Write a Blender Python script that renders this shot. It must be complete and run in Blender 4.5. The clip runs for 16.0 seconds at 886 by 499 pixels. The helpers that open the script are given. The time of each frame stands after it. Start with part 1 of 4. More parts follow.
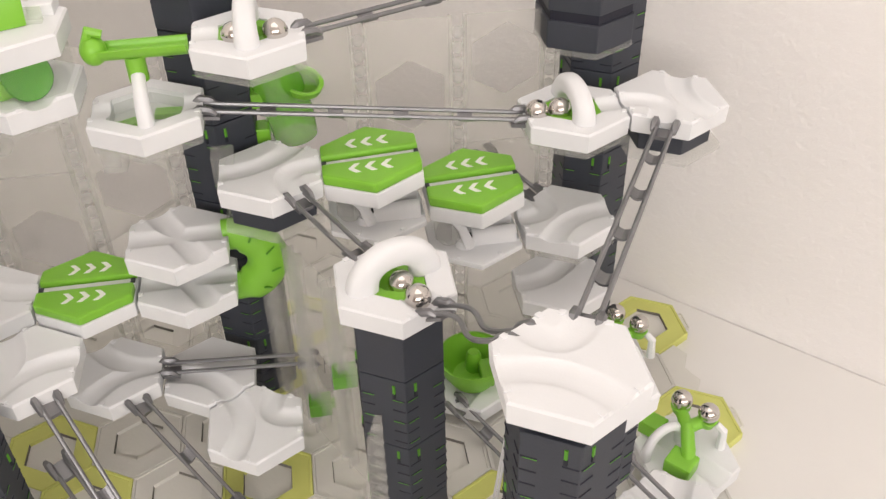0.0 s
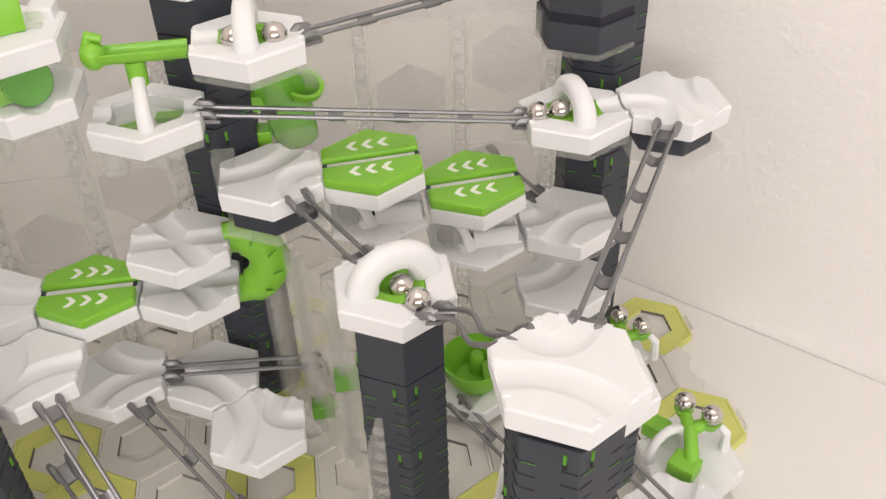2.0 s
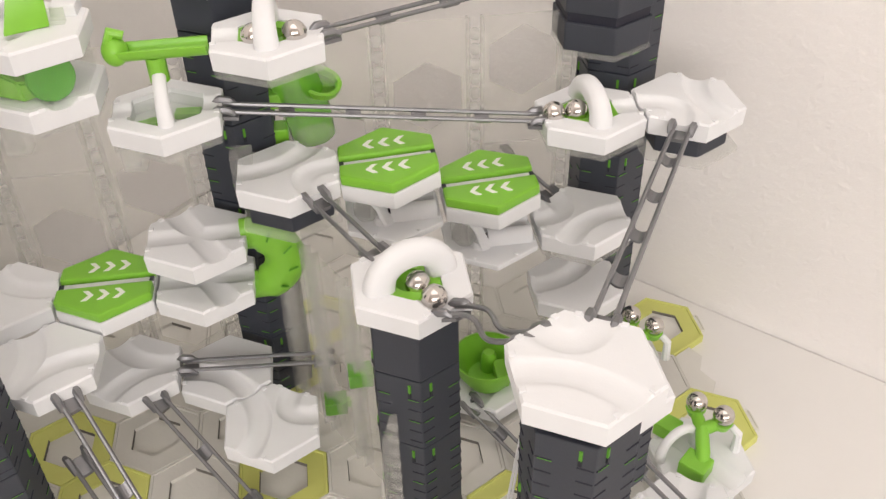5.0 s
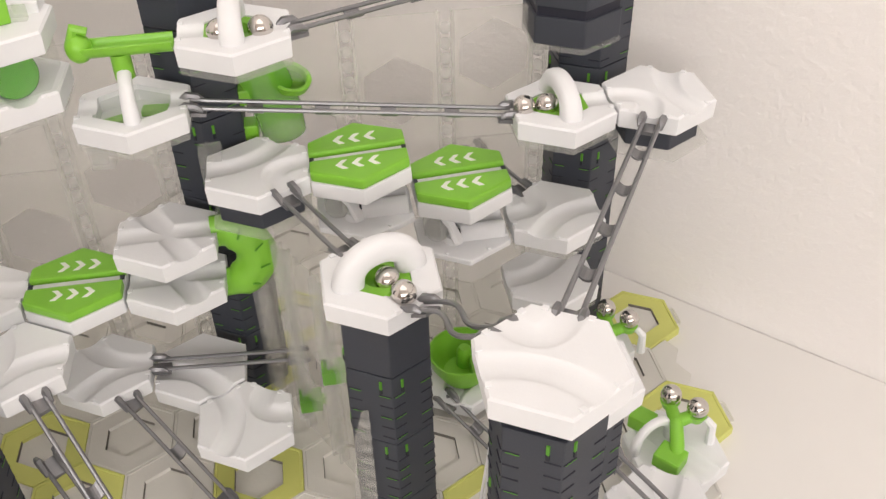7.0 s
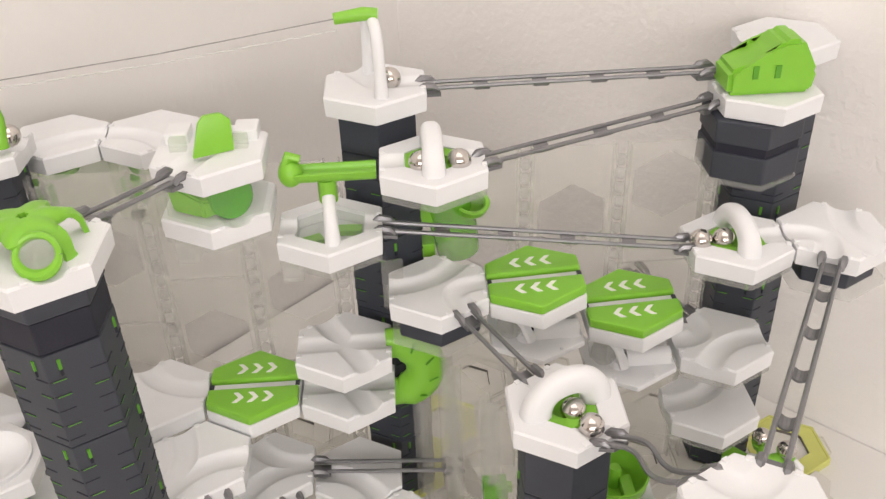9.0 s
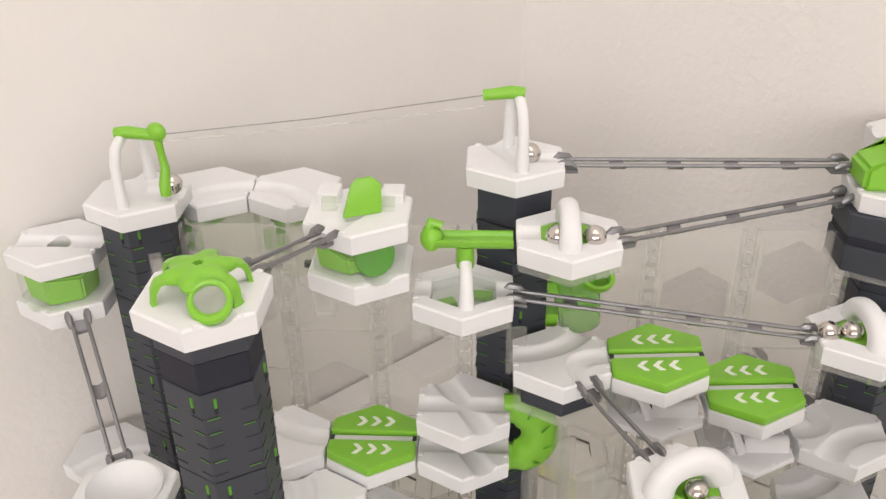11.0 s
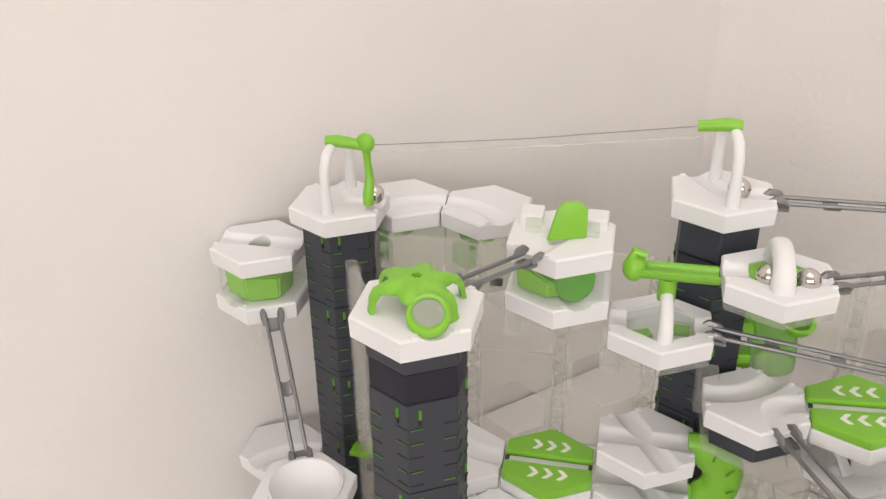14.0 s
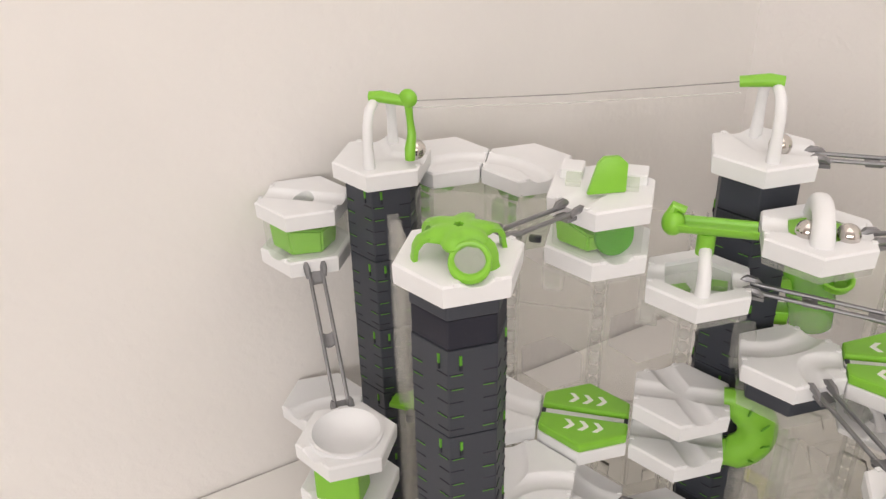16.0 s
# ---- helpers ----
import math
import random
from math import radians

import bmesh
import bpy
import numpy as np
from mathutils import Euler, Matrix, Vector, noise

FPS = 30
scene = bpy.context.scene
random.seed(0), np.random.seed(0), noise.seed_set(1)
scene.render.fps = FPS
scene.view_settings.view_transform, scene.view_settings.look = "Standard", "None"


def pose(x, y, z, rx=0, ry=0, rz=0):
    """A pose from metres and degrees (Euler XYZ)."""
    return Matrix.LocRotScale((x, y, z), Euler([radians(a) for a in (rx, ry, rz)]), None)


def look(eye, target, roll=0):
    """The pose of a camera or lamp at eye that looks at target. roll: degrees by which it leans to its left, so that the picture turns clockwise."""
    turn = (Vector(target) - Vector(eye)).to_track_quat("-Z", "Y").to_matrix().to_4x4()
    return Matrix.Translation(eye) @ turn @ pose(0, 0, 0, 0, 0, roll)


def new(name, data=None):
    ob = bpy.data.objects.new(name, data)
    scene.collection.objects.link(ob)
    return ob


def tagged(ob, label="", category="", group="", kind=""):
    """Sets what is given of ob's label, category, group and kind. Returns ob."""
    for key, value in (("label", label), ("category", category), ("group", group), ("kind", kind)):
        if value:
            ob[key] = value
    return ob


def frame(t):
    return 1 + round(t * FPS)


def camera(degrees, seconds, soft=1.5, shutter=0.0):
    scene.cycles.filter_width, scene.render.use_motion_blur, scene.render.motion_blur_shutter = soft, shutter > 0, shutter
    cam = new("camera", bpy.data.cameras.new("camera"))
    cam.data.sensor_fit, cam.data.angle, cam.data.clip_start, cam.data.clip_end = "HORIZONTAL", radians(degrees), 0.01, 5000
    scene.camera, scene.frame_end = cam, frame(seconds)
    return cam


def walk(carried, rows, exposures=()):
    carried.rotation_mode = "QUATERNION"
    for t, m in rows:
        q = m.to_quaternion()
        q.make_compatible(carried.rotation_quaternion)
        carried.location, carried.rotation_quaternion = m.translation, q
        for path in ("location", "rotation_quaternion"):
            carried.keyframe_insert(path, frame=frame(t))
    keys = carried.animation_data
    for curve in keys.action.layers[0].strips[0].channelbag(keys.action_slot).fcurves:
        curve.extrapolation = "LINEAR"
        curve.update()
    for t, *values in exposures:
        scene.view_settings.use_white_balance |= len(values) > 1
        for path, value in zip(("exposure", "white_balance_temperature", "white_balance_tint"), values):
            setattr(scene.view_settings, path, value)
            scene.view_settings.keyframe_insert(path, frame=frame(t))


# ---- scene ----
cam = camera(51.86, 16.0, soft=1.4)
PATH = [
    (0.0, 0.00033, 0.0001, 0.45621, 52.357, 1.059, 0.011),
    (0.5, 0.0003, 0.0007, 0.45554, 52.201, 1.213, 0.125),
    (1.0, 0.00141, 0.00234, 0.45536, 52.107, 1.392, 0.011),
    (1.5, 0.00291, 0.00215, 0.45705, 52.195, 1.52, 0.115),
    (2.0, 0.00414, 0.00219, 0.45737, 52.26, 1.522, 0.315),
    (2.5, 0.00225, 0.00141, 0.45613, 52.279, 1.284, 0.519),
    (3.0, -0.00024, -0.00027, 0.45629, 52.277, 1.138, 0.731),
    (3.5, -0.00119, 0.00047, 0.45687, 52.371, 1.072, 0.944),
    (6.0, 0.00306, -0.00233, 0.4584, 52.209, 1.486, 0.853),
    (6.5, 0.00587, -0.00187, 0.45664, 52.087, 1.489, 0.266),
    (7.0, 0.00757, -5e-05, 0.45689, 52.032, 1.276, -0.046),
    (7.5, 0.00401, 0.00131, 0.45714, 52.443, 1.133, 0.013),
    (8.0, -0.00567, 0.00012, 0.46209, 53.334, 1.137, 1.476),
    (8.5, -0.02891, 0.00038, 0.4711, 54.734, 1.117, 3.172),
    (8.7, -0.03635, 0.00108, 0.48179, 55.661, 1.652, 4.392),
    (10.8, -0.0616, -0.01387, 0.49709, 60.935, 0.599, 10.868),
    (11.0, -0.06899, -0.01605, 0.50011, 60.893, 0.719, 12.131),
    (11.5, -0.08348, -0.01753, 0.50075, 61.284, 0.522, 15.166),
    (12.0, -0.09413, -0.01713, 0.50195, 61.447, 0.622, 17.469),
    (12.5, -0.09736, -0.01681, 0.5019, 61.456, 0.584, 18.62),
    (13.0, -0.1017, -0.0189, 0.50269, 61.558, 0.686, 19.478),
    (13.5, -0.10541, -0.02122, 0.50201, 61.743, 0.679, 20.292),
    (14.0, -0.10795, -0.0248, 0.50258, 62.009, 0.453, 21.146),
    (14.5, -0.10918, -0.02656, 0.50384, 61.936, 0.432, 21.711),
    (15.0, -0.10926, -0.02994, 0.50311, 62.204, 0.547, 22.277),
    (15.5, -0.10893, -0.03222, 0.50312, 62.253, 0.587, 22.645),
    (16.0, -0.10597, -0.03748, 0.49825, 60.245, 1.038, 23.355),
]
walk(cam, [(r[0], pose(*r[1:])) for r in PATH], exposures=[(0.0, -0.04), (8.0, -0.04), (11.0, -0.08), (13.0, -0.14), (16.0, -0.16)])

# ---- light ----
world = bpy.data.worlds.new("room_air")
world.use_nodes = True
world.node_tree.nodes["Background"].inputs[0].default_value = (1.0, 0.94, 0.88, 1)
world.node_tree.nodes["Background"].inputs[1].default_value = 0.04
scene.world = world


def area_lamp(name, place, target, sx, sy, watts, colour):
    data = bpy.data.lights.new(name, "AREA")
    data.shape, data.size, data.size_y, data.energy, data.color = "RECTANGLE", sx, sy, watts, colour
    ob = new(name, data)
    ob.matrix_world = look(place, target)
    return ob


area_lamp("ceiling_lamp", (0.06, 0.28, 1.66), (0.06, 0.281, 0.0), 1.5, 1.5, 9.5, (1.0, 0.938, 0.898))
area_lamp("wall_lamp", (-0.05, -3.05, 1.45), (0.0, 0.45, 0.2), 1.8, 1.3, 66.0, (1.0, 0.938, 0.898))
area_lamp("wall_lamp", (1.46, -2.41, 1.40), (0.0, 0.45, 0.2), 1.6, 1.2, 26.0, (1.0, 0.938, 0.898))

# ---- materials ----


def principled(name, colour, rough=0.5, metal=0.0, bump=0.0, scale=400.0, vary=0.06, detail=4.0, relief=0.001):
    m = bpy.data.materials.new(name)
    m.use_nodes = True
    nt = m.node_tree
    b = nt.nodes["Principled BSDF"]
    b.inputs["Roughness"].default_value = rough
    b.inputs["Metallic"].default_value = metal
    tc = nt.nodes.new("ShaderNodeTexCoord")
    n1 = nt.nodes.new("ShaderNodeTexNoise")
    n1.inputs["Scale"].default_value = scale * 0.08
    n1.inputs["Detail"].default_value = detail
    nt.links.new(tc.outputs["Object"], n1.inputs["Vector"])
    ramp = nt.nodes.new("ShaderNodeMix")
    ramp.data_type = "RGBA"
    lo = [c * (1 - vary) for c in colour]
    hi = [min(1.0, c * (1 + vary)) for c in colour]
    ramp.inputs[6].default_value = (*lo, 1)
    ramp.inputs[7].default_value = (*hi, 1)
    nt.links.new(n1.outputs["Fac"], ramp.inputs[0])
    nt.links.new(ramp.outputs[2], b.inputs["Base Color"])
    n2 = nt.nodes.new("ShaderNodeTexNoise")
    n2.inputs["Scale"].default_value = scale
    n2.inputs["Detail"].default_value = detail
    nt.links.new(tc.outputs["Object"], n2.inputs["Vector"])
    if bump:
        bp = nt.nodes.new("ShaderNodeBump")
        bp.inputs["Strength"].default_value = bump
        bp.inputs["Distance"].default_value = relief
        nt.links.new(n2.outputs["Fac"], bp.inputs["Height"])
        nt.links.new(bp.outputs["Normal"], b.inputs["Normal"])
    rr = nt.nodes.new("ShaderNodeMapRange")
    rr.inputs[3].default_value = max(0.02, rough - 0.06)
    rr.inputs[4].default_value = min(1.0, rough + 0.08)
    nt.links.new(n1.outputs["Fac"], rr.inputs[0])
    nt.links.new(rr.outputs[0], b.inputs["Roughness"])
    return m


def see_through(name, colour, cover, rough=0.25, through_light=0.5, scale=60.0):
    """Clear or frosted plastic: part of the light goes straight through, part is scattered to both sides."""
    m = bpy.data.materials.new(name)
    m.use_nodes = True
    nt = m.node_tree
    b = nt.nodes["Principled BSDF"]
    b.inputs["Base Color"].default_value = (*colour, 1)
    b.inputs["Roughness"].default_value = rough
    tl = nt.nodes.new("ShaderNodeBsdfTranslucent")
    tl.inputs["Color"].default_value = (*colour, 1)
    tr = nt.nodes.new("ShaderNodeBsdfTransparent")
    tc = nt.nodes.new("ShaderNodeTexCoord")
    ns = nt.nodes.new("ShaderNodeTexNoise")
    ns.inputs["Scale"].default_value = scale
    ns.inputs["Detail"].default_value = 4.0
    nt.links.new(tc.outputs["Object"], ns.inputs["Vector"])
    rg = nt.nodes.new("ShaderNodeMapRange")
    rg.inputs[3].default_value = cover * 0.8
    rg.inputs[4].default_value = min(1.0, cover * 1.2)
    nt.links.new(ns.outputs["Fac"], rg.inputs[0])
    body = nt.nodes.new("ShaderNodeMixShader")
    body.inputs[0].default_value = through_light
    nt.links.new(b.outputs[0], body.inputs[1])
    nt.links.new(tl.outputs[0], body.inputs[2])
    whole = nt.nodes.new("ShaderNodeMixShader")
    nt.links.new(rg.outputs[0], whole.inputs[0])
    nt.links.new(tr.outputs[0], whole.inputs[1])
    nt.links.new(body.outputs[0], whole.inputs[2])
    nt.links.new(whole.outputs[0], nt.nodes["Material Output"].inputs[0])
    return m


WHITE = principled("white_plastic", (0.785, 0.795, 0.81), 0.6, bump=0.06, scale=900, vary=0.03)
DARK = principled("anthracite_plastic", (0.036, 0.041, 0.055), 0.52, bump=0.1, scale=900, vary=0.12)
BLACK = principled("dark_plastic", (0.011, 0.012, 0.024), 0.65, bump=0.1, scale=900, vary=0.12)
GREEN = principled("lime_plastic", (0.22, 0.53, 0.04), 0.35, bump=0.05, scale=900, vary=0.07)
SLOT = principled("green_slot", (0.10, 0.34, 0.02), 0.6, vary=0.3)
RAIL = principled("grey_rail", (0.22, 0.22, 0.23), 0.30, metal=0.5, bump=0.05, scale=900, vary=0.1)
STEEL = principled("steel_ball", (0.62, 0.59, 0.56), 0.10, metal=1.0, vary=0.05)
CLEAR = see_through("clear_plastic", (0.86, 0.86, 0.83), 0.24, 0.4)
CLEARG = see_through("clear_green_plastic", (0.22, 0.62, 0.05), 0.6, 0.2)
DEEPG = see_through("deep_green_plastic", (0.10, 0.43, 0.015), 1.0, 0.25, 0.2)
SHELL = see_through("thin_clear_shell", (0.84, 0.90, 0.80), 0.13, 0.12)
TINT = see_through("green_tinted_shell", (0.70, 0.80, 0.60), 0.26, 0.15)
FROST = see_through("frosted_plastic", (0.86, 0.845, 0.80), 0.24, 0.35)
BASE = principled("base_board", (0.67, 0.655, 0.61), 0.55, bump=0.1, scale=500, vary=0.05)
RECESS = principled("base_recess", (0.73, 0.715, 0.665), 0.55, bump=0.1, scale=500, vary=0.05)
YELLOW = principled("yellow_green_board", (0.64, 0.66, 0.19), 0.5, bump=0.08, scale=500, vary=0.06)
LINE = principled("dark_joint", (0.16, 0.15, 0.13), 0.7, vary=0.2)
TABLE = principled("white_table", (0.84, 0.825, 0.80), 0.35, bump=0.05, scale=250, vary=0.025)
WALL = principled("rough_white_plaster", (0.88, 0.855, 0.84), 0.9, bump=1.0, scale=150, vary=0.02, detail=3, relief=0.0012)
# WALL's white taken darker: puts the side wall's weaker light into its colour.
WALL_DIMMED = principled("dimmed_fine_plaster", (0.81, 0.79, 0.77), 0.9, bump=0.6, scale=120, vary=0.03, detail=3)
FLOOR = principled("wood_floor", (0.35, 0.24, 0.15), 0.5, bump=0.1, scale=60, vary=0.25)
STRING = principled("thin_cord", (0.30, 0.29, 0.28), 0.6, vary=0.1)
MARK = principled("pale_mark", (0.85, 0.88, 0.80), 0.45, vary=0.03)

# ---- the lattice on which everything is plugged ----
STEP, RT, RP, TH = 0.0545, 0.0310, 0.0236, 0.0112
PHI = radians(-80.76)
ORIGIN = Vector((-0.0009, -0.0085))
SPIN = math.degrees(PHI) + 90
UA = Vector((math.cos(PHI + math.pi / 6), math.sin(PHI + math.pi / 6)))
VB = Vector((math.cos(PHI + math.pi / 2), math.sin(PHI + math.pi / 2)))


def centre(a, b, z=0.0):
    p = ORIGIN + STEP * (a * UA + b * VB)
    return Vector((p.x, p.y, z))


def at(a, b, z=0.0, turn=0.0):
    p = centre(a, b)
    return pose(p.x, p.y, z, 0, 0, SPIN + turn)


# ---- mesh helpers ----


def smooth(me, angle=40):
    for p in me.polygons:
        p.use_smooth = True
    me.set_sharp_from_angle(angle=radians(angle))


def part(name, bm, material, parent, label="", soft=True):
    me = bpy.data.meshes.new(name)
    bmesh.ops.recalc_face_normals(bm, faces=bm.faces)
    bm.to_mesh(me)
    bm.free()
    me.materials.append(material)
    if soft:
        smooth(me)
    ob = new(name, me)
    if parent is not None:
        ob.parent = parent
    if label:
        ob["label"] = label
    return ob


def thing(name, m, label, category, group="", kind=""):
    ob = new(name)
    ob.empty_display_size = 0.01
    ob.matrix_world = m
    return tagged(ob, label, category, group, kind)


def hexagon(r, n=6, start=-90.0):
    return [(r * math.cos(radians(start + 360 / n * k)), r * math.sin(radians(start + 360 / n * k))) for k in range(n)]


def prism(pts, z0, z1, bevel=0.0, bm=None):
    bm = bm or bmesh.new()
    lo = [bm.verts.new((x, y, z0)) for x, y in pts]
    hi = [bm.verts.new((x, y, z1)) for x, y in pts]
    n = len(pts)
    faces = [bm.faces.new(lo[::-1]), bm.faces.new(hi)]
    faces += [bm.faces.new((lo[i], lo[(i + 1) % n], hi[(i + 1) % n], hi[i])) for i in range(n)]
    if bevel:
        es = list({e for f in faces for e in f.edges})
        bmesh.ops.bevel(bm, geom=es, offset=bevel, segments=2, affect="EDGES", profile=0.6)
    return bm


def box(x0, x1, y0, y1, z0, z1, bevel=0.0, bm=None):
    return prism([(x0, y0), (x1, y0), (x1, y1), (x0, y1)], z0, z1, bevel, bm)


def tube(path, r, sides=10, bm=None, flat=1.0, cap=True):
    bm = bm or bmesh.new()
    pts = [Vector(p) for p in path]
    rings = []
    first = (pts[1] - pts[0]).normalized()
    last = first.cross(Vector((0, 0, 1)))
    if last.length < 0.1:
        last = first.cross(Vector((0, 1, 0)))
    for i, p in enumerate(pts):
        d = (pts[min(i + 1, len(pts) - 1)] - pts[max(i - 1, 0)]).normalized()
        side = last - d * last.dot(d)
        side.normalize()
        last = side
        up = side.cross(d)
        rr = r[i] if isinstance(r, (list, tuple)) else r
        rings.append([bm.verts.new(p + side * rr * math.cos(2 * math.pi * k / sides) + up * rr * flat * math.sin(2 * math.pi * k / sides)) for k in range(sides)])
    for a, b in zip(rings, rings[1:]):
        for k in range(sides):
            bm.faces.new((a[k], a[(k + 1) % sides], b[(k + 1) % sides], b[k]))
    if cap:
        bm.faces.new(rings[0][::-1])
        bm.faces.new(rings[-1])
    return bm


def lathe(profile, sides=32, bm=None, x=0.0, y=0.0):
    """A turned form: profile of (radius, z) from below to above, outside then inside."""
    bm = bm or bmesh.new()
    rings = [[bm.verts.new((x + max(r, 1e-4) * math.cos(2 * math.pi * k / sides), y + max(r, 1e-4) * math.sin(2 * math.pi * k / sides), z)) for k in range(sides)] for r, z in profile]
    for a, b in zip(rings, rings[1:]):
        for k in range(sides):
            bm.faces.new((a[k], a[(k + 1) % sides], b[(k + 1) % sides], b[k]))
    bm.faces.new(rings[0][::-1])
    bm.faces.new(rings[-1])
    return bm


def bezier(p0, p1, p2, n=14):
    return [((1 - t) ** 2 * p0[0] + 2 * t * (1 - t) * p1[0] + t * t * p2[0], (1 - t) ** 2 * p0[1] + 2 * t * (1 - t) * p1[1] + t * t * p2[1]) for t in [i / n for i in range(n + 1)]]


def edge(k):
    """The middle of a tile's edge k: 0 towards +b, counted anticlockwise."""
    r = STEP / 2
    return (r * math.cos(radians(60 * k)), r * math.sin(radians(60 * k)))


def groove(i, j):
    return bezier(edge(i), (0, 0), edge(j))


def dist(px, py, path):
    best = 9.0
    for (x0, y0), (x1, y1) in zip(path, path[1:]):
        dx, dy = x1 - x0, y1 - y0
        t = max(0.0, min(1.0, ((px - x0) * dx + (py - y0) * dy) / (dx * dx + dy * dy + 1e-12)))
        best = min(best, math.hypot(px - x0 - t * dx, py - y0 - t * dy))
    return best


def tile_mesh(tracks=(), hole=0.0, rings=32, per=18, th=TH, depth=0.0027, six=False):
    """A six-sided tile with tracks sunk in its top, a chamfered rim and, for a vertex part, a raised half."""
    bm = bmesh.new()

    def top(x, y):
        z = th
        d = min([dist(x, y, t) for t in tracks] or [9.0])
        if d < 0.0070:
            z = th - depth * (1 - (d / 0.0070) ** 3)
        return z

    n = 6 * per
    corners = hexagon(RT)
    out = []
    for k in range(n):
        i, f = divmod(k, per)
        (x0, y0), (x1, y1) = corners[i], corners[(i + 1) % 6]
        out.append((x0 + (x1 - x0) * f / per, y0 + (y1 - y0) * f / per))
    levels = []
    start = hole / RT if hole else 0.0
    for j in range(rings + 1):
        s = start + (0.965 - start) * j / rings
        if j == 0 and not hole:
            levels.append([bm.verts.new((0, 0, top(0, 0)))])
            continue
        row = []
        for x, y in out:
            if hole and j < 6 and not six:
                w = j / 6
                q = math.hypot(x, y)
                x1, y1 = x * s, y * s
                cx, cy = x / q * hole, y / q * hole
                px, py = cx * (1 - w) + x1 * w, cy * (1 - w) + y1 * w
            else:
                px, py = x * s, y * s
            row.append(bm.verts.new((px, py, top(px, py))))
        levels.append(row)
    sk = bmesh.new()
    rim = [sk.verts.new((x, y, min(top(x * 0.965, y * 0.965), th - 0.0011))) for x, y in out]
    low = [sk.verts.new((x * 0.985, y * 0.985, 0.0004)) for x, y in out]
    base = [sk.verts.new((x * 0.965, y * 0.965, 0.0)) for x, y in out]
    lip = [sk.verts.new(v.co) for v in levels[-1]]
    for a, b in ((lip, rim), (rim, low), (low, base)):
        for k in range(n):
            sk.faces.new((a[k], b[k], b[(k + 1) % n], a[(k + 1) % n]))
    for a, b in zip(levels, levels[1:]):
        if len(a) == 1:
            for k in range(n):
                bm.faces.new((a[0], b[k], b[(k + 1) % n]))
        else:
            for k in range(n):
                bm.faces.new((a[k], b[k], b[(k + 1) % n], a[(k + 1) % n]))
    if hole:
        mouth = [sk.verts.new(v.co) for v in levels[0]]
        inner = [sk.verts.new((v.co.x, v.co.y, 0.0)) for v in levels[0]]
        for k in range(n):
            sk.faces.new((mouth[k], mouth[(k + 1) % n], inner[(k + 1) % n], inner[k]))
            sk.faces.new((inner[k], inner[(k + 1) % n], base[(k + 1) % n], base[k]))
    else:
        sk.faces.new(base)
    return bm, sk


def tile_parts(ob, tracks, hole=0.0, z=0.0, names=("track_plate", "body"), depth=0.0027, six=False):
    made = []
    for bm, nm in zip(tile_mesh(tracks, hole, depth=depth, six=six), names):
        p = part(nm, bm, WHITE, ob)
        p.location.z = z
        made.append(p)
    for x, y in sorted({(round(q[0], 5), round(q[1], 5)) for t in tracks for q in (t[0], t[-1]) if math.hypot(*q) > 0.02}):
        bm = bmesh.new()
        for s in (-1, 1):
            box(-0.0034, -0.0006, s * 0.0092 - 0.0015, s * 0.0092 + 0.0015, TH - 0.0012, TH + 0.0006, 0.0004, bm)
        c = part("catch", bm, WHITE, ob, soft=False)
        c.matrix_local = pose(x, y, z, 0, 0, math.degrees(math.atan2(y, x)))
    return made


def arch_mesh(width, height, r, foot=0.0, axis=0.0, deep=0.0072):
    """A hoop of oval section: deep across its curve, r along the track; its feet spread out."""
    ca, sa = math.cos(radians(axis)), math.sin(radians(axis))
    bm = bmesh.new()
    line = [(width / 2 * math.cos(math.pi * k / 24), foot + height * max(0.0, math.sin(math.pi * k / 24)) ** 0.75) for k in range(25)]
    rings = []
    for k, (q, z) in enumerate(line):
        (q0, z0), (q1, z1) = line[max(k - 1, 0)], line[min(k + 1, 24)]
        n = math.hypot(q1 - q0, z1 - z0)
        nq, nz = (z1 - z0) / n, (q0 - q1) / n
        flare = 1.0 + 0.12 * abs(math.cos(math.pi * k / 24)) ** 6
        row = []
        for m in range(18):
            t = 2 * math.pi * m / 18
            u = deep * flare * math.copysign(abs(math.cos(t)) ** 0.8, math.cos(t))
            w = r * flare * math.copysign(abs(math.sin(t)) ** 0.8, math.sin(t))
            row.append(bm.verts.new(((q + nq * u) * ca - w * sa, (q + nq * u) * sa + w * ca, z + nz * u)))
        rings.append(row)
    for a, b in zip(rings, rings[1:]):
        for m in range(18):
            bm.faces.new((a[m], a[(m + 1) % 18], b[(m + 1) % 18], b[m]))
    bm.faces.new(rings[0][::-1])
    bm.faces.new(rings[-1])
    return bm


BALL = None


def ball(place, label="polished steel ball resting in the track"):
    global BALL
    if BALL is None:
        bm = bmesh.new()
        bmesh.ops.create_uvsphere(bm, u_segments=28, v_segments=16, radius=0.0062)
        me = bpy.data.meshes.new("ball")
        bm.to_mesh(me)
        bm.free()
        me.materials.append(STEEL)
        smooth(me, 80)
        BALL = me
    ob = new("ball", BALL)
    ob.matrix_world = Matrix.Translation(place)
    return tagged(ob, label, "ball", "steel balls")


def ball_on(a, b, z, label="polished steel ball resting in the track"):
    p = centre(a, b, z)
    return ball((p.x, p.y, p.z), label)

# ---- the room ----
NX, NY = Vector((0.805, -0.593)), Vector((0.593, 0.805))     # along the two walls that meet in the corner
CORNER = Vector((-0.169, 0.7745))


def room_point(s, t):
    """s metres along the right-hand wall, t metres out from it along the other wall."""
    p = CORNER + NX * s - NY * t
    return (p.x, p.y)


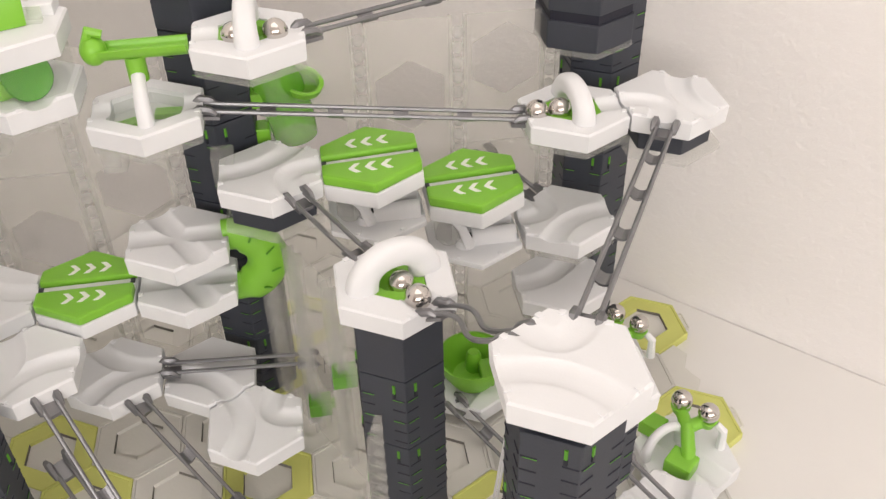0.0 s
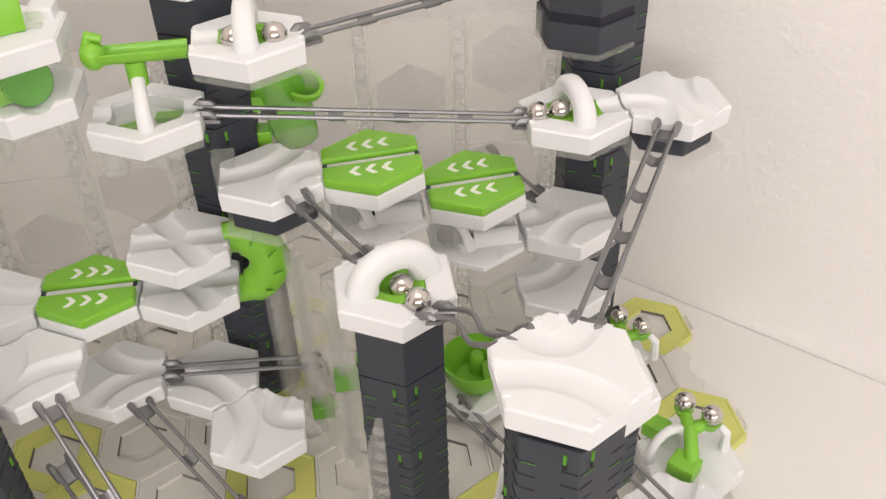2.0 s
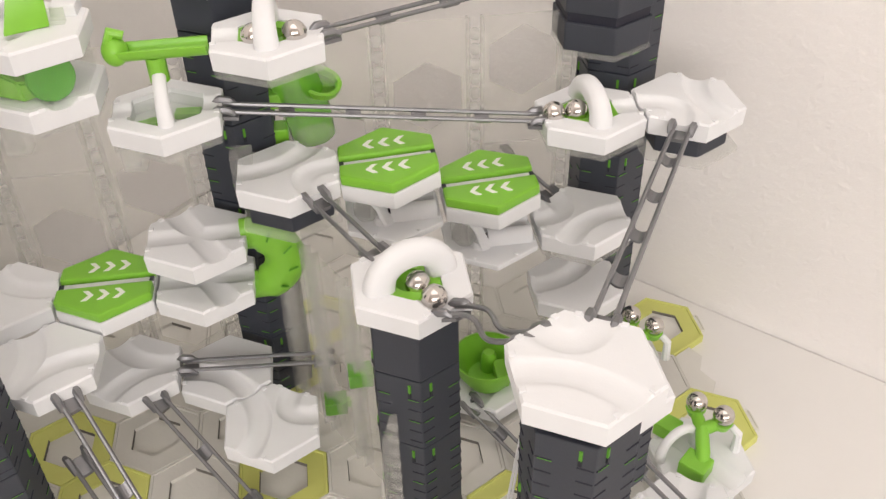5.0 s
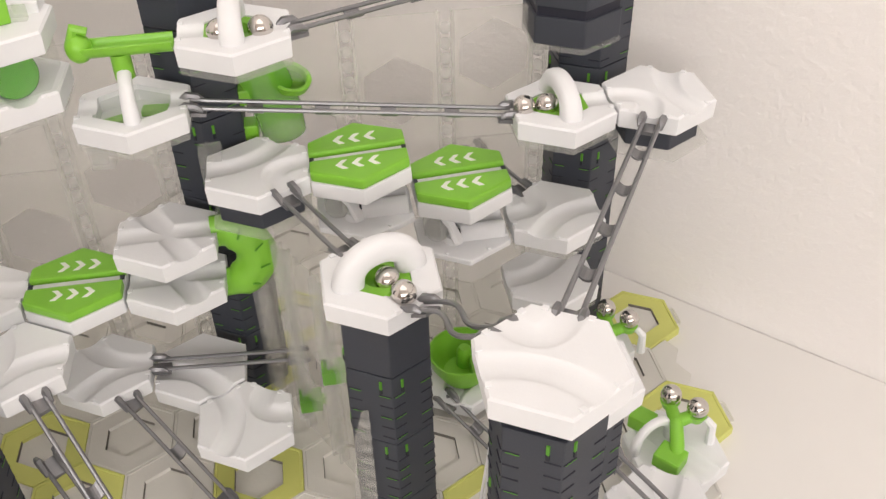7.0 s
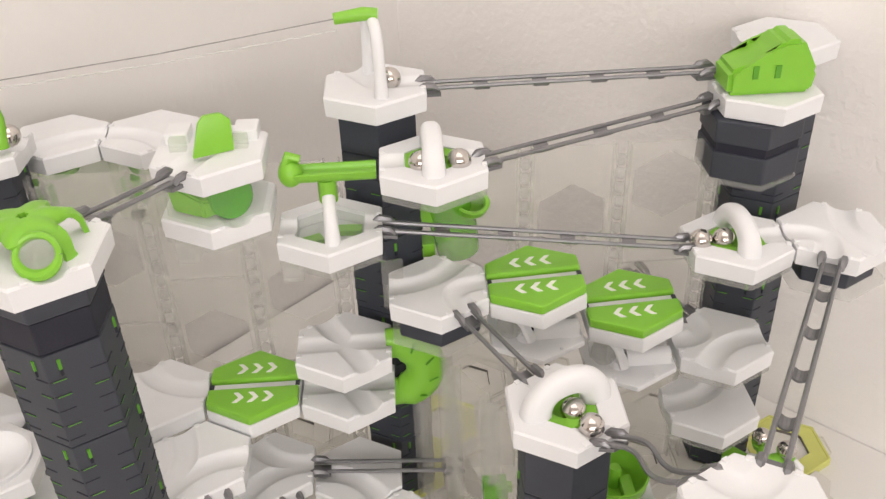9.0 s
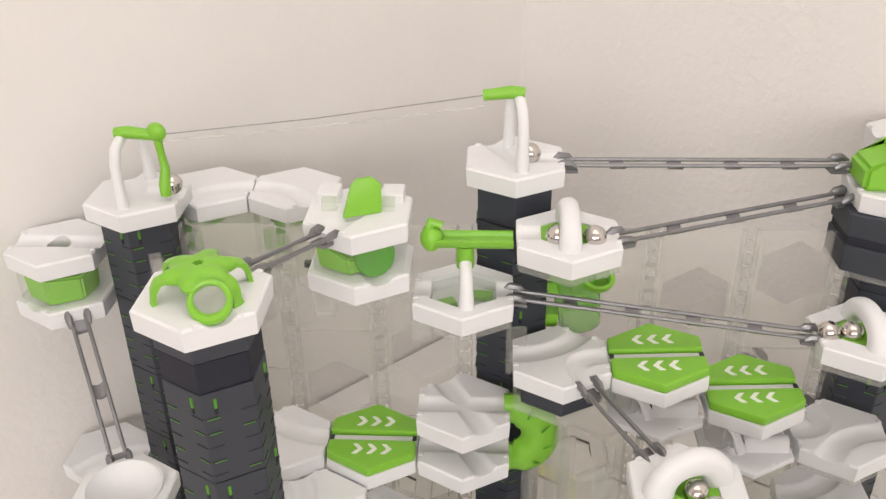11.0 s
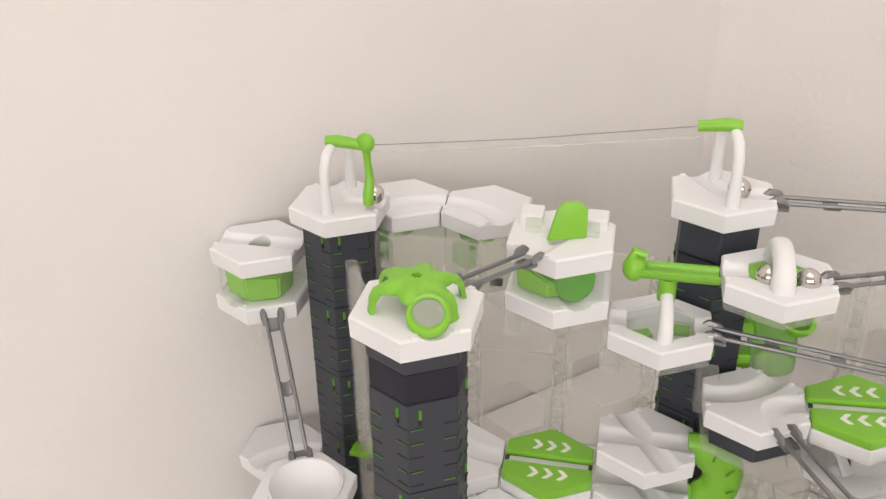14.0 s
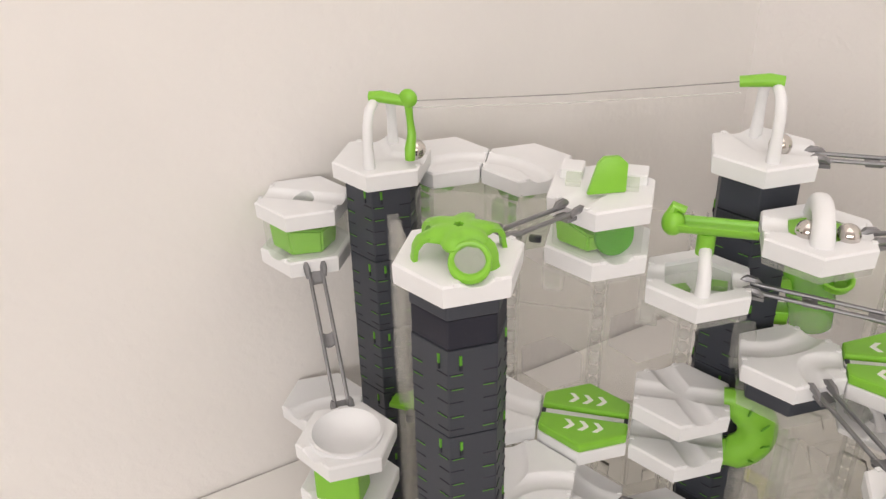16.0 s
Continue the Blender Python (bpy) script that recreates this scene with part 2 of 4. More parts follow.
def slab(name, pts, z0, z1, material, label, category):
    ob = part(name, prism(pts, z0, z1), material, None, soft=False)
    return tagged(ob, label, category, kind="structure")


slab("wall_north", [room_point(-0.12, 0), room_point(4.6, 0), room_point(4.6, -0.12), room_point(-0.12, -0.12)], -0.74, 1.7, WALL, "rough white plastered wall behind the table", "wall")
slab("wall_west", [room_point(-0.12, 0), room_point(0, 0), room_point(0, 4.6), room_point(-0.12, 4.6)], -0.74, 1.7, WALL_DIMMED, "white plastered wall beside the table", "wall")
slab("wall_south", [room_point(-0.12, 4.6), room_point(4.6, 4.6), room_point(4.6, 4.72), room_point(-0.12, 4.72)], -0.74, 1.7, WALL, "plain white wall", "wall")
slab("wall_east", [room_point(4.6, -0.12), room_point(4.72, -0.12), room_point(4.72, 4.72), room_point(4.6, 4.72)], -0.74, 1.7, WALL, "plain white wall", "wall")
slab("ceiling", [room_point(-0.12, -0.12), room_point(4.72, -0.12), room_point(4.72, 4.72), room_point(-0.12, 4.72)], 1.7, 1.8, WALL, "plain white ceiling", "ceiling")
slab("floor", [room_point(-0.12, -0.12), room_point(4.72, -0.12), room_point(4.72, 4.72), room_point(-0.12, 4.72)], -0.84, -0.74, FLOOR, "wooden floor", "floor")

table = thing("table", Matrix(), "white table top standing against two walls", "table")
part("tabletop", prism([room_point(0.0025, 0.0006), room_point(1.5, 0.0006), room_point(1.5, 1.1), room_point(0.0025, 1.1)], -0.03, 0.0, 0.002), TABLE, table)
for s, t in ((0.05, 0.05), (1.44, 0.05), (0.05, 1.04), (1.44, 1.04)):
    p = room_point(s, t)
    part("leg", box(p[0] - 0.02, p[0] + 0.02, p[1] - 0.02, p[1] + 0.02, -0.74, -0.03, 0.002), TABLE, table)

# ---- base boards: six-sided cells with sunk middles ----
YELLOW_CELLS = {(-10, 9), (-8, 8), (-9, 1), (-8, 3), (-7, 5), (-10, 4), (-11, 5), (-8, 1)}


def cell_mesh(r, inner, depth):
    bm = bmesh.new()
    rings = []
    for rr, z in ((r * 0.996, 0.0), (r * 0.996, 0.0056), (r * 0.985, 0.0062), (r * 0.93, 0.0062), (r * 0.92, 0.0055), (inner * 1.03, 0.0055), (inner, 0.0055 - depth), (inner * 0.3, 0.0055 - depth)):
        rings.append([bm.verts.new((x, y, z)) for x, y in hexagon(rr)])
    for a, b in zip(rings, rings[1:]):
        for k in range(6):
            bm.faces.new((a[k], a[(k + 1) % 6], b[(k + 1) % 6], b[k]))
    bm.faces.new(rings[-1])
    bm.faces.new(rings[0][::-1])
    return bm


boards = thing("base_board", Matrix(), "grey base boards of plugged six-sided cells on the table", "game board")
cell_data = {}
for mat, nm in ((BASE, "cell"), (YELLOW, "cell")):
    bm = cell_mesh(STEP / math.sqrt(3), 0.0165, 0.0022)
    me = bpy.data.meshes.new("cell")
    bmesh.ops.recalc_face_normals(bm, faces=bm.faces)
    bm.to_mesh(me)
    bm.free()
    me.materials.append(mat)
    me.materials.append(RECESS)
    me.materials.append(LINE)
    for k in range(36, 43):
        me.polygons[k].material_index = 1
    for k in range(30, 36):
        me.polygons[k].material_index = 2 if k % 3 else 0
    cell_data[mat.name] = me
for a in range(-14, -2):
    for b in range(-2, 11):
        p = centre(a, b)
        s = (p.xy - CORNER).dot(NX)
        t = (CORNER - p.xy).dot(NY)
        if (a, b) not in YELLOW_CELLS and (s < 0.07 or t < 0.07) or p.x + 0.2 * p.y > 0.32 or p.y < 0.12 or (a, b) in ((-9, 9), (-9, 10), (-10, 10), (-11, 10), (-7, 8), (-8, 9), (-12, 10), (-6, 8), (-11, 9), (-12, 9), (-13, 9), (-13, 8), (-12, 8), (-7, 9), (-6, 7), (-7, 10), (-8, 10)):
            continue
        ob = new("cell", cell_data["yellow_green_board" if (a, b) in YELLOW_CELLS else "base_board"])
        ob.parent = boards
        ob.matrix_local = at(a, b)

bm = prism([(x, y) for x, y in ((-0.0270, -0.0155), (-0.0140, -0.0230), (-0.0080, -0.0125), (-0.0150, 0.0), (-0.0080, 0.0125), (-0.0140, 0.0230), (-0.0270, 0.0155))], 0.0, 0.0050, 0.0006)
edge_cell = part("half_cell", bm, RECESS, boards, "pale cut edge of the boards", soft=False)
edge_cell.matrix_local = at(-9, 9)
for a, b in ((-10, 9), (-8, 8)):
    bm = tube([(0.0275, -0.0085, 0.003), (0.0305, -0.0085, 0.003), (0.0315, -0.0070, 0.003), (0.0315, 0.0070, 0.003), (0.0305, 0.0085, 0.003), (0.0275, 0.0085, 0.003)], 0.0007, 6)
    part("edge_loop", bm, RECESS, boards, "thin loop at the edge of a yellow cell").matrix_local = at(a, b)

# ---- pillars ----


def pillar(a, b, z0, z1, label, tops=(), green=2):
    """A stack of dark six-sided blocks with slits along the corners; tops: (height, radius, material) of the blocks above it."""
    ob = thing("pillar", at(a, b, z0), label, "tower", "dark grey pillars")
    stack = sum(t[0] for t in tops)
    high = z1 - z0 - stack
    n = max(1, round(high / 0.0545))
    h = high / n
    for i in range(n):
        lo = i * h
        block = part("block", prism(hexagon(RP), lo + 0.0003, lo + h - 0.0003, 0.0007), DARK, ob, soft=False)
        bm = bmesh.new()
        gm = bmesh.new()
        rows = max(1, int(h / 0.0092))
        for r in range(rows):
            z = lo + 0.006 + r * (h - 0.010) / rows
            for k in range(6):
                c, s = math.cos(radians(-90 + 60 * k)), math.sin(radians(-90 + 60 * k))
                for side in (-1, 1):
                    ang = radians(-90 + 60 * k + side * 120)
                    dx, dy = math.cos(ang), math.sin(ang)
                    nx, ny = math.cos(radians(-90 + 60 * k + side * 30)), math.sin(radians(-90 + 60 * k + side * 30))
                    p0 = Vector((c * RP + dx * 0.0004 - nx * 0.0001, s * RP + dy * 0.0004 - ny * 0.0001, z - 0.0014))
                    p1 = p0 + Vector((dx * 0.0066, dy * 0.0066, 0.0))
                    tube([p0, p1], 0.00055, 4, bm)
                    if (r * 2 + k + i) % 5 < green + (side > 0):
                        low = Vector((nx * 0.0002, ny * 0.0002, -0.0005))
                        tube([p0.lerp(p1, 0.15) + low, p1 + low], 0.00034, 4, gm)
        part("slits", bm, BLACK, block, soft=False)
        if len(gm.verts):
            part("slit_linings", gm, SLOT, block, "green lines in the slits", soft=False)
        else:
            gm.free()
        sm = bmesh.new()
        bm2 = bmesh.new()
        for k in range(6):
            ang = radians(60 * k)
            ap = RP * math.cos(math.pi / 6)
            for off in (-0.006,) if k % 2 else (0.006,):
                x, y = ap * math.cos(ang) - off * math.sin(ang), ap * math.sin(ang) + off * math.cos(ang)
                tube([(x, y, lo + h - 0.0115), (x, y, lo + h - 0.0035)], 0.0009, 4, sm)
                tube([(x * 1.002, y * 1.002, lo + h - 0.0115), (x * 1.002, y * 1.002, lo + h - 0.0085)], 0.0010, 4, bm2)
        part("slot", sm, SLOT, block, "narrow green slots", soft=False)
        part("slot_mouth", bm2, BLACK, block, "dark openings of the slots", soft=False)
    z = high
    for dz, r, mat in tops:
        part("block", prism(hexagon(r), z + 0.0003, z + dz - 0.0002, 0.0009), mat, ob, soft=False)
        z += dz
    return ob


pillar(-7, 4, 0.006, 0.181, "tall dark grey pillar of stacked blocks under a white tile", ((0.034, RP, DARK),))
pillar(-5, 4, 0.006, 0.2096, "tall dark grey pillar of slotted blocks in the foreground", ((0.009, RP * 0.93, BLACK),), 1)
pillar(-7, 0, 0.006, 0.2846, "tall dark grey pillar with a darker band below its white tile", ((0.016, RP * 0.985, BLACK), (0.011, RP * 1.02, DARK)), 2)
pillar(-10, 0, 0.006, 0.263, "dark grey pillar of slotted blocks carrying the cable start", ())
pillar(-10, 4, 0.006, 0.2872, "dark grey pillar with several tiles hung on its sides", ((0.022, RP * 1.0, DARK),))
pillar(-10.12, 8.12, 0.006, 0.273, "dark grey pillar of slotted blocks near the wall")
stack = thing("wide_block", at(-9.98, 7.80, 0.2345), "wide dark grey spacer with a black seam on a clear plate", "spacer block", "dark spacer blocks")
part("block", prism(hexagon(RT * 0.91), 0.0032, 0.0192, 0.0009), DARK, stack, soft=False)
part("seam", prism(hexagon(RT * 0.86), 0.0190, 0.0250), BLACK, stack, "black recessed seam", soft=False)
part("block", prism(hexagon(RT * 0.91), 0.0248, 0.0383, 0.0009), DARK, stack, soft=False)
part("plate", prism(hexagon(RT * 0.92), 0.0, 0.0030, 0.0004), CLEAR, stack, "clear plate below", soft=False)
pillar(-6, 5, 0.100, 0.150, "dark grey block under a white tile", ())

# ---- clear walls between the pillars ----


def clear_wall(p, q, z0, z1, columns, windows, label):
    """A frosted wall from p to q (plan points): a ladder of beads at each column, six-sided windows at (part of the length, z)."""
    p, q = Vector(p), Vector(q)
    length = (q - p).length
    ang = math.degrees(math.atan2(q.y - p.y, q.x - p.x))
    ob = thing("clear_wall", pose(p.x, p.y, 0, 0, 0, ang), label, "clear wall", "frosted clear walls")
    th = 0.0012
    xs = sorted([0.0] + [c * length for c in columns] + [length])
    for x0, x1 in zip(xs, xs[1:]):
        mid = [(u * length, z) for u, z in windows if x0 < u * length < x1]
        a, b = x0 + 0.003, x1 - 0.003
        if b - a < 0.008:
            continue
        cuts = sorted(mid, key=lambda w: w[1])
        levels = [z0] + [(cuts[i][1] + cuts[i + 1][1]) / 2 for i in range(len(cuts) - 1)] + [z1]
        if not cuts:
            part("panel", box(a, b, -th, th, z0, z1), FROST, ob, soft=False)
            continue
        for (cx, cz), lo, hi in zip(cuts, levels, levels[1:]):
            r = min(0.0225, (b - a) / 2 / 0.9)
            ring = [(cx + r * math.cos(radians(90 + 60 * k)), cz + r * math.sin(radians(90 + 60 * k))) for k in range(6)]
            frame_pts = [(cx, hi), (a, hi), (a, lo), (cx, lo), (b, lo), (b, hi)]
            bm = bmesh.new()
            sets = []
            for y in (-th, th):
                sets.append(([bm.verts.new((x, y, z)) for x, z in ring], [bm.verts.new((x, y, z)) for x, z in frame_pts]))
            for k in range(6):
                k2 = (k + 1) % 6
                (i0, o0), (i1, o1) = sets
                bm.faces.new((i0[k], i0[k2], o0[k2], o0[k]))
                bm.faces.new((i1[k], i1[k2], o1[k2], o1[k]))
                bm.faces.new((i0[k], i0[k2], i1[k2], i1[k]))
                bm.faces.new((o0[k], o0[k2], o1[k2], o1[k]))
            part("panel", bm, FROST, ob, soft=False)
    for c in columns:
        x = c * length
        bm = bmesh.new()
        z = z0 + 0.004
        while z < z1 - 0.006:
            bmesh.ops.create_uvsphere(bm, u_segments=8, v_segments=5, radius=0.0036, matrix=Matrix.Translation((x, 0, z + 0.004)) @ Matrix.Diagonal((1, 1, 1.0, 1)))
            z += 0.0092
        box(x - 0.0048, x - 0.0036, -0.0035, 0.0035, z0, z1, 0, bm)
        box(x + 0.0036, x + 0.0048, -0.0035, 0.0035, z0, z1, 0, bm)
        part("ladder", bm, CLEAR, ob, "clear column of small beads")
    return ob


def plan(a, b, da=0.0, db=0.0):
    return centre(a + da, b + db).xy


clear_wall(plan(-10, 4, 0, 0.42), plan(-10, 8, 0, -0.42), 0.0065, 0.254, (0.34, 0.66, 0.97), ((0.17, 0.185), (0.17, 0.08), (0.5, 0.208), (0.5, 0.10), (0.82, 0.226), (0.82, 0.12)), "frosted clear wall with six-sided windows between two pillars")
clear_wall(plan(-10, 0, 0, 0.42), plan(-10, 4, 0, -0.42), 0.0065, 0.254, (0.02, 0.34, 0.66, 0.97), ((0.18, 0.20), (0.18, 0.10), (0.5, 0.135), (0.5, 0.225), (0.82, 0.166), (0.82, 0.06)), "frosted clear wall with six-sided windows between two pillars")
clear_wall(plan(-10, 4, 0.42), plan(-7, 4, -0.42), 0.0065, 0.150, (0.05, 0.36, 0.68, 0.97), ((0.5, 0.07),), "frosted clear wall running to the front pillar")
clear_wall(plan(-10, 0, 0.42), plan(-7, 0, -0.42), 0.0065, 0.245, (0.04, 0.5, 0.97), (), "frosted clear wall between two dark pillars")

# ---- tiles ----


def tile(a, b, z, tracks=(), label="white six-sided track tile", name="track_tile", group="white tiles", hole=0.0, category="track tile", depth=0.0027, six=False):
    ob = thing(name, at(a, b, z), label, category, group)
    tile_parts(ob, [groove(*t) if len(t) == 2 else [(0, 0), edge(t[0])] for t in tracks], hole, depth=depth, six=six)
    return ob


def plate(a, b, z, label="clear carrier plate below a white tile"):
    ob = thing("carrier_plate", at(a, b, z), label, "clear plate", "clear carrier plates")
    part("plate", prism(hexagon(RT * 0.97), 0.0, 0.0035, 0.0004), CLEAR, ob, soft=False)
    part("clip", box(-0.006, 0.006, 0.020, 0.031, -0.016, 0.0), CLEAR, ob, soft=False)
    return ob


def small_block(a, b, z, h, r=RP, mat=DARK, label="low dark grey spacer block below a white tile"):
    ob = tagged(part("spacer_block", prism(hexagon(r), 0, h, 0.0008), mat, None, soft=False), label, "spacer block", "dark spacer blocks")
    ob.matrix_world = at(a, b, z)
    return ob


def six_cup(rim, bowl):
    """A six-sided insert with a round bowl sunk in its middle."""
    bm = bmesh.new()
    pts = hexagon(rim)
    ring = [(pts[k // 6][0] + (pts[(k // 6 + 1) % 6][0] - pts[k // 6][0]) * (k % 6) / 6, pts[k // 6][1] + (pts[(k // 6 + 1) % 6][1] - pts[k // 6][1]) * (k % 6) / 6) for k in range(36)]
    rows = [[bm.verts.new((x, y, 0.0008)) for x, y in ring], [bm.verts.new((x, y, TH - 0.0012)) for x, y in ring], [bm.verts.new((x * 0.96, y * 0.96, TH - 0.0006)) for x, y in ring]]
    for f, z in ((1.0, TH - 0.0012), (0.93, TH - 0.0040), (0.6, TH - 0.0072), (0.1, TH - 0.0080)):
        rows.append([bm.verts.new((x / math.hypot(x, y) * bowl * f, y / math.hypot(x, y) * bowl * f, z)) for x, y in ring])
    for a, b in zip(rows, rows[1:]):
        for k in range(36):
            bm.faces.new((a[k], a[(k + 1) % 36], b[(k + 1) % 36], b[k]))
    bm.faces.new(rows[0][::-1])
    bm.faces.new(rows[-1])
    return bm


def arch_tile(a, b, z, track, axis, label, height=0.0148, width=0.033, deep=0.0056):
    ob = tile(a, b, z, track, label, "arch_tile", "white arch tiles", hole=0.0162, category="arch tile", six=True)
    part("arch", arch_mesh(width, height, 0.0053, TH - 0.003, axis, deep), WHITE, ob)
    part("insert", six_cup(0.0161, 0.0082), GREEN, ob, "lime green cup")
    return ob


arch_tile(-7, 4, 0.181, ((2,), (5,)), 200, "white arch tile with a lime green cup on a dark pillar", 0.0172, 0.032, 0.0068)
arch_tile(-9, 7, 0.2065, ((3,), (0,)), 275, "white arch tile with two steel balls in its green cup")
arch_tile(-9, 4, 0.265, ((3,), (0,)), 270, "white arch tile with a lime green cup, hung on a pillar")
tile(-5, 4, 0.2096, ((1, 2), (3, 5)), "white curve tile on the front pillar", depth=0.0014)
tile(-9, 8, 0.208, ((3, 4), (1, 5)), "white curve tile beside the arch tile")
small_block(-9, 8, 0.195, 0.0128)
plate(-9, 8, 0.1914)
tile(-9, 4, 0.187, ((0, 5), (3, 1)), "white curve tile hung on a dark pillar")
small_block(-9, 4, 0.1746, 0.0122, RP * 1.08)
plate(-9, 4, 0.1710)
plate(-9, 4, 0.2612)
plate(-9, 7, 0.2028)
plate(-9, 7, 0.1332)
plate(-9, 7, 0.0832)
tile(-9, 7, 0.137, ((2, 3), (0, 4)), "white curve tile below the arch tile")
tile(-9, 7, 0.087, ((1, 3),), "white curve tile low on the pillar")
tile(-9, 3, 0.1505, ((0, 3), (2, 5)), "white crossing tile stacked on another", depth=0.0024)
tile(-9, 3, 0.120, ((0, 3), (2, 5)), "white crossing tile below a second one", depth=0.0024)
tile(-8, 1, 0.114, ((0, 4), (2, 4)), "white tile with a round catch basin", hole=0.0)
tile(-9, 1, 0.123, ((0, 2),), "white curve tile beside the booster")
tile(-9, 2, 0.057, ((2, 0), (0, 4)), "white curve tile low over the boards")
tile(-9, 3, 0.048, ((3, 5),), "white curve tile low over the boards")
tile(-8, 3, 0.047, ((2, 4), (1, 0)), "white curve tile low over the boards")
tile(-10, -1, 0.066, ((0, 4),), "white curve tile beside the wall")
tile(-11, 1, 0.2455, ((4, 0),), "white curve tile high beside the cable start")
tile(-11, 2, 0.2455, ((3, 5),), "white curve tile high over the clear wall")
tile(-6, 5, 0.150, ((1, 3),), "white tile behind the front pillar")
tile(-9, 6, 0.012, ((0, 4),), "white tile under a green bowl")

# ---- boosters: green split plates on a white lift ----


def half_hex(r, sign, gap):
    pts = hexagon(r)
    out = []
    for i in range(6):
        (x0, y0), (x1, y1) = pts[i], pts[(i + 1) % 6]
        if y0 * sign > gap:
            out.append((x0, y0))
        if (y0 * sign - gap) * (y1 * sign - gap) < 0:
            t = (gap * sign - y0) / (y1 - y0)
            out.append((x0 + (x1 - x0) * t, gap * sign))
    return out


def booster(a, b, z, lift, arrows, label, lean=0.0, shift=0.0):
    """lift: how far the top stands over its tray; lean: degrees by which its end is tipped up; shift: how far it has swung over."""
    ob = thing("booster_tile", at(a, b, z), label, "booster tile", "green booster tiles")
    if lift > 0.005:
        part("tray", prism(hexagon(RT * 0.97), 0.0, 0.0035, 0.0008), WHITE, ob, soft=False)
        for y0, y1, h in ((-0.0115, -0.0015, 0.0085), (0.003, 0.0135, 0.0115)):
            bm = bmesh.new()
            rows = []
            for k in range(9):
                t = math.pi * k / 8
                rows.append([bm.verts.new((x, (y0 + y1) / 2 + (y1 - y0) / 2 * math.cos(t), 0.0035 + h * math.sin(t) ** 0.7)) for x in (-0.002, 0.0235)])
            for r0, r1 in zip(rows, rows[1:]):
                bm.faces.new((r0[0], r0[1], r1[1], r1[0]))
            bm.faces.new([q[0] for q in rows])
            bm.faces.new([q[1] for q in rows][::-1])
            part("motor_hood", bm, WHITE, ob)
            part("hood_slot", box(-0.0032, -0.0016, (y0 + y1) / 2 - 0.002, (y0 + y1) / 2 + 0.002, 0.0055, 0.0085), BLACK, ob, "dark slot in the hood", soft=False)
        part("crank_disc", lathe([(0.0075, 0.0), (0.0075, 0.003), (0.006, 0.0036), (0.0015, 0.0036)], 22), CLEAR, ob, "clear crank disc").matrix_local = pose(-0.014, -0.004, 0.0095, 62, 0, -35)
        part("crank_hub", lathe([(0.0058, 0.0), (0.0048, 0.004), (0.001, 0.0046)], 18, None, -0.006, -0.009), WHITE, ob).location.z = 0.0035
        part("lift_arm", tube([(-0.004, -0.013, 0.005), (-0.008, -0.010, lift * 0.55), (-0.017, -0.009, lift + 0.001)], [0.0042, 0.0034, 0.0028], 8, flat=0.6), WHITE, ob)
        part("lift_arm", tube([(0.004, 0.016, 0.004), (-0.004, 0.014, lift * 0.55), (-0.014, 0.013, lift + 0.001)], [0.0034, 0.003, 0.0026], 8, flat=0.6), WHITE, ob)
        part("lift_wedge", prism([(-0.022, -0.002), (-0.013, -0.006), (-0.012, 0.010), (-0.021, 0.012)], 0.0035, lift * 0.6, 0.001), CLEAR, ob, "clear wedge", soft=False)
        for x, y in ((0.012, -0.0205), (-0.012, -0.0205), (0.0245, -0.010)):
            part("stud", lathe([(0.0013, 0.0034), (0.0013, 0.0046), (0.0004, 0.0048)], 10, None, x, y), WHITE, ob)
    up = pose(shift, 0, lift, 0, -lean, 0)
    part("body", prism(hexagon(RT * 0.985), 0.0, 0.0095, 0.001), WHITE, ob, soft=False).matrix_local = up
    for sign in (-1, 1):
        cap = part("cap", prism(half_hex(RT * 0.975, sign, 0.0038), 0.0095, 0.0155, 0.0016), GREEN, ob, "lime green half plate", soft=False)
        cap.matrix_local = up
        for k in range(3):
            x = (k - 1) * 0.0085
            y = sign * 0.0125
            w = 0.0024 * (1 if arrows > 0 else -1)
            pts = [(x - w, y + 0.0042), (x + 0.2 * w, y + 0.0042), (x + 1.6 * w, y), (x + 0.2 * w, y - 0.0042), (x - w, y - 0.0042), (x + 0.4 * w, y)]
            part("chevron", prism(pts if w > 0 else pts[::-1], 0.0150, 0.0158), MARK, cap, "pale printed chevron", soft=False)
    part("bar", box(-0.0262, 0.0262, -0.003, 0.003, 0.0092, 0.0125, 0.0005), WHITE, ob, soft=False).matrix_local = up
    part("bar_rib", box(-0.003, 0.003, -0.0036, -0.0024, 0.0120, 0.0137, 0.0003), WHITE, ob, soft=False).matrix_local = up
    for x in (-0.0248, 0.0248):
        part("catch", box(x - 0.0012, x + 0.0012, -0.0012, 0.0022, 0.012, 0.0133), DARK, ob, soft=False).matrix_local = up
    return ob


booster(-9, 2, 0.1215, 0.0, 1, "green booster tile with three pale chevrons on each half")
booster(-9, 5, 0.161, 0.0250, -1, "raised green booster tile with its white lift open below", 3.0, -0.0005)
booster(-9, 6, 0.137, 0.0285, -1, "raised green booster tile with its white lift open below", 3.0)

# ---- rails ----


